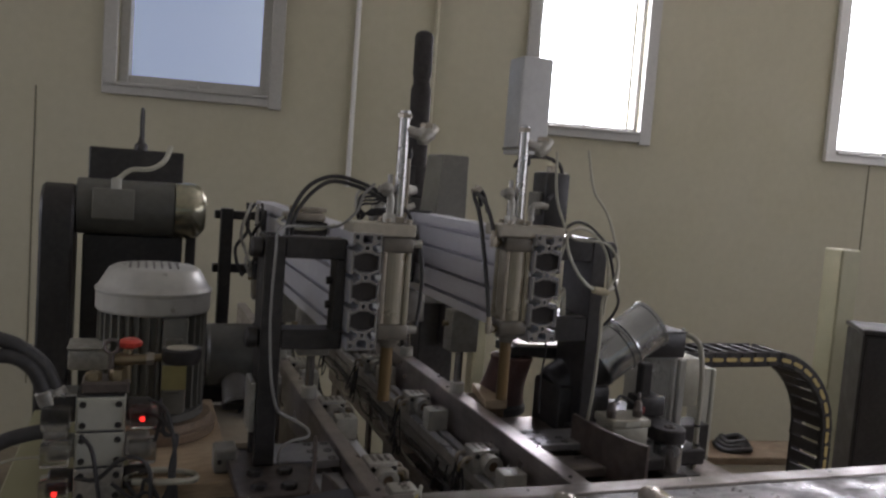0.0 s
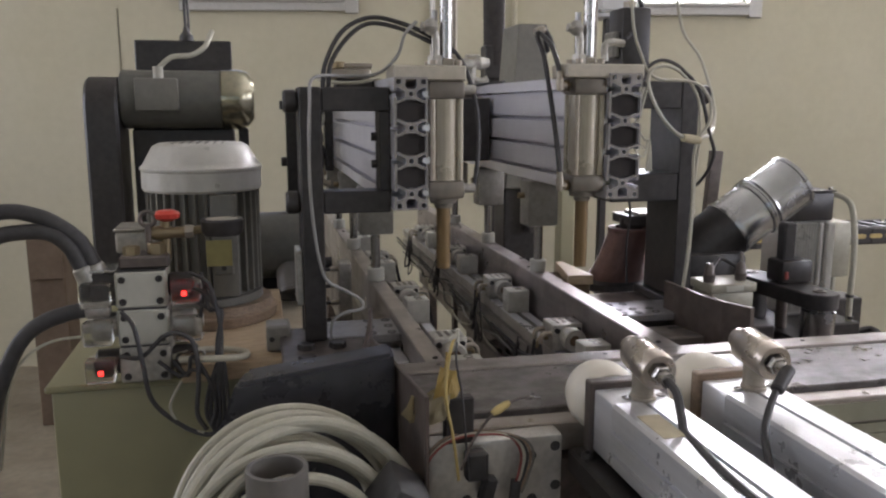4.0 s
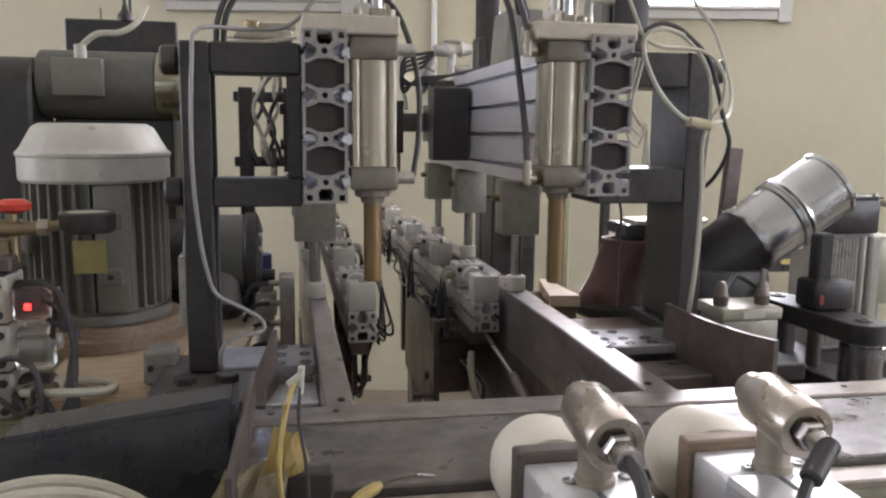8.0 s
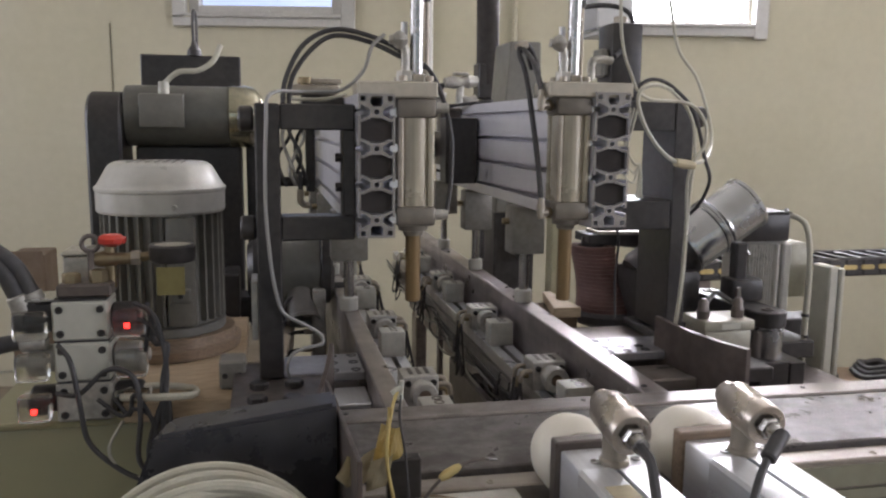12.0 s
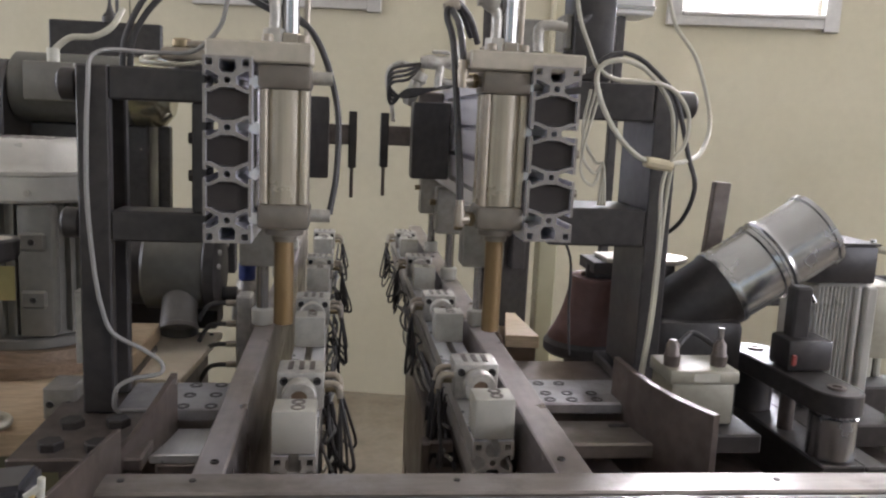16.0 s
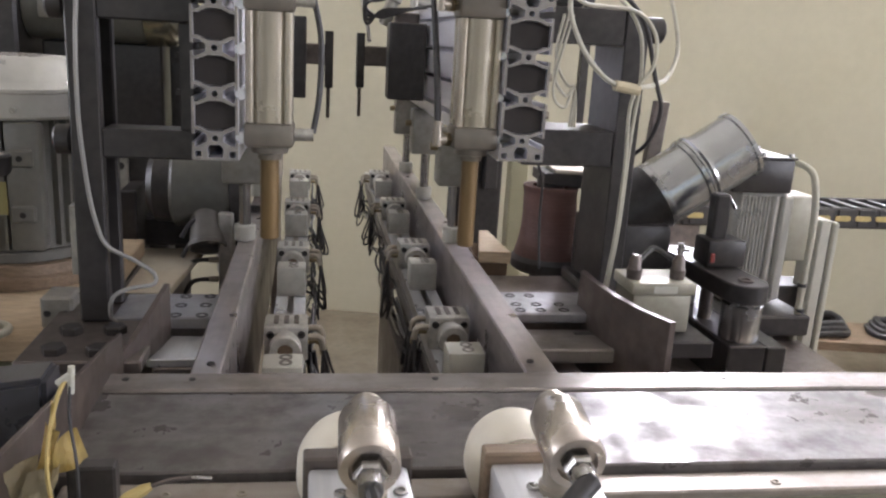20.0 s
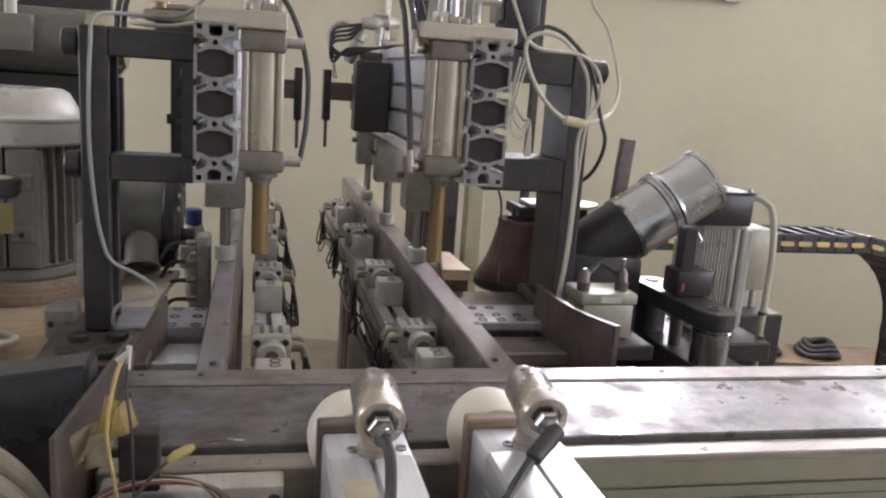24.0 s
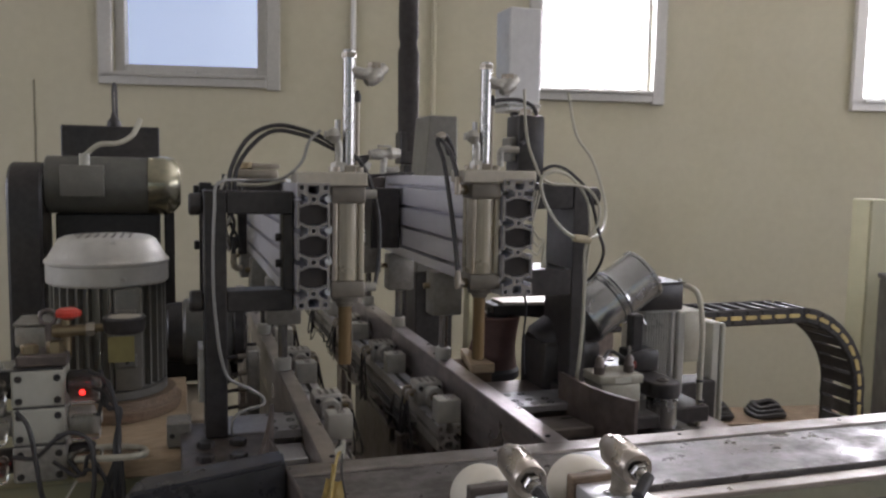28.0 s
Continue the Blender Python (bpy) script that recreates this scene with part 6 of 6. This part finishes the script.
# ---- loose wiring at the table's corner ----
def wiring():
    t = thing("taped_wires", "loose wires with yellow tape at the table corner", "wires", (0.27, 0.85, 0.9))
    part("yellow_wire", hose([(0.262, 0.745, 0.87), (0.258, 0.75, 0.91), (0.252, 0.755, 0.95), (0.256, 0.76, 0.985), (0.262, 0.765, 1.003), (0.267, 0.766, 1.006)], 0.0015, seg=6), YELLOW, t)
    part("brown_wire", hose([(0.272, 0.745, 0.87), (0.270, 0.75, 0.91), (0.268, 0.758, 0.95), (0.264, 0.763, 0.98), (0.265, 0.765, 1.0)], 0.0011, seg=6), RUBBER, t)
    part("wire_cap", cyl((0.258, 0.766, 1.001), (0.266, 0.766, 1.007), 0.0024), CREAMPL, t)
    part("wire_cap", cyl((0.265, 0.766, 0.995), (0.266, 0.766, 1.012), 0.002), CREAMPL, t)
    random.seed(3)
    flags = (((0.232, 0.765, 0.938), (0.016, 0.004, 0.004), (0.004, -0.008, 0.020), MASKTAPE), ((0.222, 0.770, 0.936), (0.010, 0.006, -0.010), (0.006, -0.003, 0.016), MASKTAPE),
             ((0.249, 0.762, 0.952), (0.009, 0.002, 0.034), (0.009, -0.004, -0.002), YELLOW), ((0.246, 0.758, 0.937), (0.012, -0.004, 0.005), (0.004, 0.003, 0.018), MASKTAPE),
             ((0.260, 0.766, 0.956), (0.013, 0.006, 0.006), (-0.002, -0.005, 0.015), YELLOW), ((0.254, 0.763, 0.976), (0.004, 0.001, 0.022), (0.004, -0.003, 0.0), YELLOW))
    for c, u, w, mat in flags:
        c, u, w = Vector(c), Vector(u), Vector(w)
        b = bmesh.new()
        nrm = u.cross(w).normalized()
        vs = [[b.verts.new(c + u * (i / 6 - 0.5) * 1.35 + w * (j / 5 - 0.5) * 1.35 + nrm * (0.004 * math.sin(3 * i / 6 + 2.2 * j / 5) + random.uniform(-0.0008, 0.0008))) for j in range(6)] for i in range(7)]
        for i in range(6):
            for j in range(5):
                b.faces.new((vs[i][j], vs[i + 1][j], vs[i + 1][j + 1], vs[i][j + 1]))
        bmesh.ops.solidify(b, geom=b.faces[:], thickness=0.0006)
        part("tape_flag", b, mat, t, "crumpled tape flag", smooth=False)
    part("grey_wire", hose([(0.262, 0.735, 0.885), (0.272, 0.738, 0.908), (0.288, 0.742, 0.928), (0.303, 0.745, 0.939), (0.32, 0.75, 0.944), (0.334, 0.754, 0.944)], 0.0015, seg=6), DARKST, t)
    part("bare_end", cyl((0.334, 0.754, 0.944), (0.346, 0.757, 0.941), 0.0011, seg=6), CHROME, t)
    part("yellow_tape", lathe([(0, 0.0025), (0.3, 0.0042), (0.8, 0.0036), (1, 0.0022)], (0.294, 0.744, 0.934), (0.312, 0.748, 0.9425), seg=8), YELLOW, t)
    for k in range(5):
        m = (REDWIRE, CABLEWH, RUBBER, BOARD, MOTORGR)[k]
        q = 0.0028 * k
        part("signal_wire", hose([(0.222, 0.745 + q, 0.868), (0.238, 0.752 + q, 0.894), (0.262, 0.766 + q, 0.902), (0.292, 0.768 + q, 0.9035 + 0.001 * (k % 2)), (0.318 + q, 0.766 - 0.5 * q, 0.900), (0.329 + q, 0.762 - 0.5 * q, 0.884), (0.326 + q, 0.760, 0.862), (0.318 + q, 0.759, 0.843)], 0.0013, seg=6), m, t)
    part("wire_sleeve", cyl((0.324, 0.760, 0.856), (0.321, 0.759, 0.832), 0.0055, seg=10), RUBBER, t)
    part("black_plug", box(0.256, 0.285, 0.775, 0.788, 0.893, 0.940, 0.0015), BLACKPT, t, "black plastic plug")
    part("sensor_plug", box(0.272, 0.294, 0.752, 0.768, 0.862, 0.892, 0.003), RUBBER, t, "black sensor plug")
    part("sensor_plug", box(0.288, 0.302, 0.754, 0.768, 0.836, 0.864, 0.003, turn=(0, 15, 0)), RUBBER, t)
    part("sensor_cable", hose([(0.297, 0.761, 0.84), (0.296, 0.76, 0.82), (0.294, 0.755, 0.78), (0.29, 0.75, 0.6)], 0.0032), CABLEWH, t)


wiring()


# ---- hoses over the beams ----
def beam_hoses():
    t = thing("air_hoses", "black air hoses arching over the profile beam", "hoses", (0.25, 1.25, 1.25))
    for k in range(2):
        q = 0.008 * k
        part("arched_hose", hose([(0.185 + q, 1.25, 1.24), (0.19 + q, 1.25, 1.28), (0.215 + q, 1.25, 1.325 - q), (0.255, 1.25, 1.345 - q), (0.30, 1.245, 1.338 - q), (0.338, 1.232, 1.32 - q), (0.384, 1.232, 1.29), (0.410, 1.230, 1.22), (0.412, 1.226, 1.15), (0.405, 1.222, 1.10)], 0.0034), RUBBER, t)
    part("pale_hose", hose([(0.318, 1.22, 1.338), (0.30, 1.215, 1.32), (0.29, 1.22, 1.29), (0.262, 1.23, 1.265), (0.22, 1.24, 1.262), (0.17, 1.215, 1.258), (0.163, 1.207, 1.22), (0.160, 1.205, 1.12), (0.165, 1.206, 1.04), (0.172, 1.207, 0.995), (0.182, 1.21, 0.968), (0.210, 1.212, 0.951), (0.230, 1.21, 0.937), (0.230, 1.205, 0.926), (0.205, 1.20, 0.922), (0.188, 1.198, 0.912), (0.184, 1.20, 0.892), (0.190, 1.205, 0.878)], 0.0024), PALETUBE, t)
    w = thing("flat_valve", "flat brownish pneumatic valve lying on the frame", "valve", (0.24, 1.40, 1.246))
    part("body", box(0.200, 0.272, 1.36, 1.40, 1.262, 1.278, 0.005, seg=2), FITTING, w)
    part("knob", cyl((0.222, 1.38, 1.278), (0.222, 1.38, 1.289), 0.012, edge=0.002), BRASS, w)
    part("lever", box(0.228, 0.276, 1.37, 1.388, 1.279, 1.287, 0.003, seg=2), FITTING, w)
    part("bracket", box(0.215, 0.277, 1.365, 1.395, 1.238, 1.262, 0.002), BLACKPT, w)
    part("pale_tube", hose([(0.20, 1.37, 1.268), (0.185, 1.34, 1.262), (0.20, 1.30, 1.255), (0.24, 1.29, 1.254), (0.275, 1.30, 1.262)], 0.0028), CABLEWH, w)
    u = thing("column_cables", "pale cables looped over the black column", "cables", (0.75, 1.3, 1.1))
    part("pale_cable", hose([(0.672, 1.27, 1.42), (0.676, 1.27, 1.36), (0.683, 1.27, 1.325), (0.695, 1.27, 1.297), (0.706, 1.27, 1.275), (0.727, 1.27, 1.262), (0.758, 1.27, 1.26), (0.786, 1.27, 1.258), (0.807, 1.27, 1.247), (0.822, 1.27, 1.222), (0.82, 1.27, 1.191), (0.806, 1.27, 1.171), (0.797, 1.272, 1.14), (0.800, 1.275, 1.07), (0.80, 1.28, 0.98), (0.795, 1.285, 0.90)], 0.0026), CABLEWH, u)
    part("loop_cable", hose([(0.763, 1.272, 1.276), (0.747, 1.268, 1.281), (0.731, 1.265, 1.283), (0.712, 1.265, 1.277), (0.705, 1.265, 1.26), (0.714, 1.265, 1.231), (0.734, 1.265, 1.199), (0.76, 1.265, 1.175), (0.784, 1.268, 1.167), (0.808, 1.275, 1.167), (0.839, 1.30, 1.17), (0.884, 1.36, 1.182), (0.918, 1.42, 1.225), (0.905, 1.45, 1.305), (0.871, 1.46, 1.357), (0.85, 1.46, 1.44)], 0.0031), CABLEWH, u)
    part("riser_cable", hose([(0.734, 1.275, 1.285), (0.763, 1.276, 1.276), (0.788, 1.276, 1.254), (0.803, 1.276, 1.228), (0.808, 1.277, 1.198), (0.809, 1.277, 1.167), (0.807, 1.278, 1.136), (0.806, 1.28, 1.104), (0.805, 1.28, 1.069), (0.805, 1.285, 0.98), (0.80, 1.29, 0.90)], 0.0025), CABLEWH, u)
    part("black_cable", hose([(0.70, 1.29, 1.27), (0.731, 1.29, 1.291), (0.755, 1.29, 1.291), (0.78, 1.29, 1.277), (0.812, 1.29, 1.244), (0.837, 1.295, 1.175), (0.851, 1.30, 1.136), (0.858, 1.35, 1.088), (0.852, 1.42, 1.05), (0.842, 1.46, 1.02)], 0.0030), RUBBER, u)
    part("tie", lathe([(0, 0.0065), (0.5, 0.0075), (1, 0.0065)], (0.772, 1.266, 1.168), (0.806, 1.272, 1.163), seg=10), MASKTAPE, u, "yellowed tape tie")
    for k in range(3):
        part("pale_wire", hose([(0.71 + 0.006 * k, 1.30, 1.25), (0.705, 1.305, 1.20 - 0.02 * k), (0.722, 1.305, 1.165 - 0.015 * k), (0.735, 1.31, 1.16), (0.734 + 0.004 * k, 1.315, 1.11)], 0.002, seg=6), CABLEWH, u)
    port, upper, loop = Vector((0.550, 1.243, 1.096)), Vector((0.547, 1.245, 1.250)), Vector((0.539, 1.322, 1.340))
    part("lower_hose", hose([port + Vector((0, 0, 0.012)), port + Vector((-0.001, 0.012, 0.06)), port + Vector((-0.004, 0.035, 0.13)), port + Vector((-0.008, 0.06, 0.20)), loop + Vector((-0.004, -0.006, -0.014)), loop, loop + Vector((0.012, 0.010, 0.003)), loop + Vector((0.028, 0.022, -0.012)), loop + Vector((0.040, 0.03, -0.04))], 0.0040, n=8), RUBBER, u, "glossy black air hose")
    part("upper_hose", hose([upper + Vector((0, 0, 0.012)), upper + Vector((0, 0.012, 0.035)), upper + Vector((-0.002, 0.04, 0.066)), loop + Vector((0.002, -0.003, -0.006)), loop + Vector((0.004, 0.008, 0.004)), loop + Vector((0.02, 0.03, -0.006)), loop + Vector((0.034, 0.05, -0.03))], 0.0040, n=8), RUBBER, u, "glossy black air hose")
    part("loop_clip", lathe([(0, 0.006), (0.5, 0.0075), (1, 0.006)], loop + Vector((-0.006, 0, -0.004)), loop + Vector((0.010, 0.004, 0.002)), seg=12), FITTING, u, "silver hose clip")
    for p in (port, upper):
        part("hose_socket", lathe([(0, 0.0052), (0.6, 0.0066), (0.7, 0.0052), (1, 0.0050)], p + Vector((0, 0, -0.008)), p + Vector((0, 0, 0.022)), seg=12), FITTING, u, "push-in hose socket")
        part("socket_arm", cyl(p, p + Vector((0.024, 0.012, 0)), 0.0062), FITTING, u)
        part("socket_nut", hexnut(p + Vector((0.010, 0.005, 0)), 0.0088, 0.006, axis=(0.89, 0.45, 0)), BRASS, u)
    part("thin_wire", hose([(0.68, 1.27, 1.075), (0.70, 1.30, 1.04), (0.71, 1.33, 0.98), (0.718, 1.34, 0.91)], 0.0018, seg=6), RUBBER, u)
    c = thing("solenoid_valve", "dark pneumatic solenoid valve above the column", "solenoid valve", (0.72, 1.34, 1.27))
    part("body", box(0.702, 0.756, 1.36, 1.42, 1.262, 1.385, 0.006, seg=2), BLACKPT, c)
    part("coil_nut", hexnut((0.728, 1.39, 1.385), 0.012, 0.012), FITTING, c)
    part("plug", box(0.690, 0.703, 1.368, 1.41, 1.30, 1.345, 0.003), MOTORGR, c, "grey connector plug")
    part("looped_lead", hose([(0.70, 1.345, 1.33), (0.715, 1.36, 1.338), (0.737, 1.37, 1.358), (0.746, 1.38, 1.386), (0.735, 1.385, 1.406), (0.705, 1.39, 1.414), (0.66, 1.39, 1.408), (0.645, 1.39, 1.39)], 0.004, seg=10), RUBBER, c, "looped black lead")
    part("elbow", hose([(0.64, 1.29, 1.29), (0.64, 1.29, 1.315), (0.655, 1.29, 1.32), (0.672, 1.29, 1.318)], 0.006, seg=12), CASTALU, c)
    m = thing("hand_valves", "pair of silver hand valves with looped hoses on the beam", "valves", (0.57, 2.06, 1.24))
    part("bracket", box(0.572, 0.622, 2.03, 2.08, 1.17, 1.262, 0.003), DARKST, m)
    v1 = part("valve_body", lathe([(0, 0.010), (0.2, 0.014), (0.7, 0.013), (0.75, 0.017), (1, 0.016)], (0.548, 2.05, 1.235), (0.575, 2.05, 1.302), seg=16), CASTALU, m, "leaning silver valve")
    part("stem", cyl((0.575, 2.05, 1.302), (0.580, 2.05, 1.318), 0.006), FITTING, v1)
    v2 = part("valve_body", lathe([(0, 0.011), (0.3, 0.015), (0.4, 0.012), (0.6, 0.012), (0.7, 0.016), (1, 0.011)], (0.568, 1.98, 1.318), (0.648, 1.99, 1.324), seg=16), CASTALU, m, "lying silver valve")
    part("lever", box(0.590, 0.625, 1.975, 1.995, 1.336, 1.343, 0.003, seg=2), CASTALU, v2)
    part("tee", cyl((0.608, 1.985, 1.322), (0.604, 1.985, 1.27), 0.009), CASTALU, v2)
    part("elbow", hose([(0.604, 1.985, 1.285), (0.628, 1.985, 1.28), (0.645, 1.985, 1.285)], 0.008, seg=10), CASTALU, v2)
    for k in range(4):
        q = 0.009 * k
        part("air_hose", hose([(0.572, 1.985, 1.316), (0.545, 1.99, 1.312 - q), (0.515, 2.02, 1.305 - q), (0.507, 2.04, 1.285 - q), (0.516, 2.05, 1.262 - q), (0.545, 2.04, 1.250 + 0.5 * q), (0.60, 1.99, 1.268), (0.645, 1.85, 1.274)], 0.0034), RUBBER, m)
    part("silver_hose", hose([(0.575, 2.05, 1.30), (0.54, 2.05, 1.32), (0.512, 2.06, 1.31), (0.505, 2.06, 1.28), (0.515, 2.06, 1.24), (0.52, 2.04, 1.20)], 0.0045), CASTALU, m, "grey looped hose")


beam_hoses()


# ---- what moves ----
def motions():
    def shift(ob, rows):
        o = ORIGIN[ob]
        walk(ob, [(t, pose(o.x + dx, o.y + dy, o.z + dz)) for t, dx, dy, dz in rows])

    up = 0.055
    travel = [(0, 0, 0), (5.45, 0, 0), (5.85, 0, up), (6.65, 0, up), (7.0, 0.07, up), (7.5, 0.38, up), (7.8, 0.42, up), (8.3, 0.42, up), (8.75, 0.42, 0), (9.0, 0.40, 0), (9.5, 0.16, 0), (9.8, 0.03, 0), (10.0, 0, 0),
              (15.1, 0, 0), (15.45, 0, up), (16.15, 0, up), (16.5, 0.10, up), (17.0, 0.40, up), (17.3, 0.43, up), (17.75, 0.43, up * 0.8), (18.2, 0.43, 0), (18.5, 0.37, 0), (19.0, 0.10, 0), (19.3, 0, 0),
              (24.2, 0, 0), (24.6, 0, up), (25.3, 0, up), (25.6, 0.10, up), (26.0, 0.33, up), (26.3, 0.42, up), (27.2, 0.42, up), (27.5, 0.42, 0), (27.75, 0.36, 0), (28.0, 0.22, 0)]
    for rail in (CLAMP_L, CLAMP_R):
        shift(rail, [(t, 0, y, z) for t, y, z in travel])
    # slow feed of the drilling spindle, as a share of its stroke
    slide = [(0, 0.35), (0.5, 0.6), (1.0, 0.82), (1.5, 1), (2.9, 1), (3.3, 0), (8.5, 0), (9.0, 0.2), (9.5, 0.45), (10.0, 0.68), (10.5, 0.9), (11.0, 1), (12.0, 1), (12.4, 0),
             (18.05, 0), (18.5, 0.26), (19.0, 0.48), (19.5, 0.79), (20.0, 1), (21.1, 1), (21.5, 0), (27.1, 0), (27.5, 0.2), (28, 0.44)]
    # the milling unit draws back sideways, feeds along the rails, then returns at once
    cut = [(0, -0.068, 0.012), (0.5, -0.064, 0.024), (1.0, -0.026, 0.047), (1.5, -0.006, 0.083), (2.0, 0, 0.122), (2.5, 0, 0.146), (2.95, 0, 0.147), (3.35, 0, 0), (8.55, 0, 0),
           (8.95, -0.058, 0.010), (9.5, -0.063, 0.030), (10.0, -0.026, 0.050), (10.5, -0.005, 0.080), (11.0, 0, 0.118), (11.5, 0, 0.146), (12.15, 0, 0.146), (12.55, 0, 0.006), (12.8, 0, 0), (17.85, 0, 0),
           (18.0, -0.020, 0), (18.45, -0.070, 0.006), (19.0, -0.068, 0.028), (19.5, -0.027, 0.056), (20.0, -0.008, 0.085), (20.5, -0.003, 0.127), (20.9, 0, 0.146), (21.4, 0, 0.146), (21.8, 0, 0), (27.05, 0, 0),
           (27.2, -0.022, 0), (27.5, -0.064, 0.010), (28.0, -0.067, 0.026)]
    shift(MILL, [(t, dx, dy, 0) for t, dx, dy in cut])
    for ring, f in SPOOL:
        walk(ring, [(t, pose(dx, dy * f, 0)) for t, dx, dy in cut])
    shift(SPIN, [(t, 0.077 * s, 0, 0) for t, s in slide])
    shift(BELT, [(t, -0.042 + 0.07 * s, 0, 0) for t, s in slide])


motions()
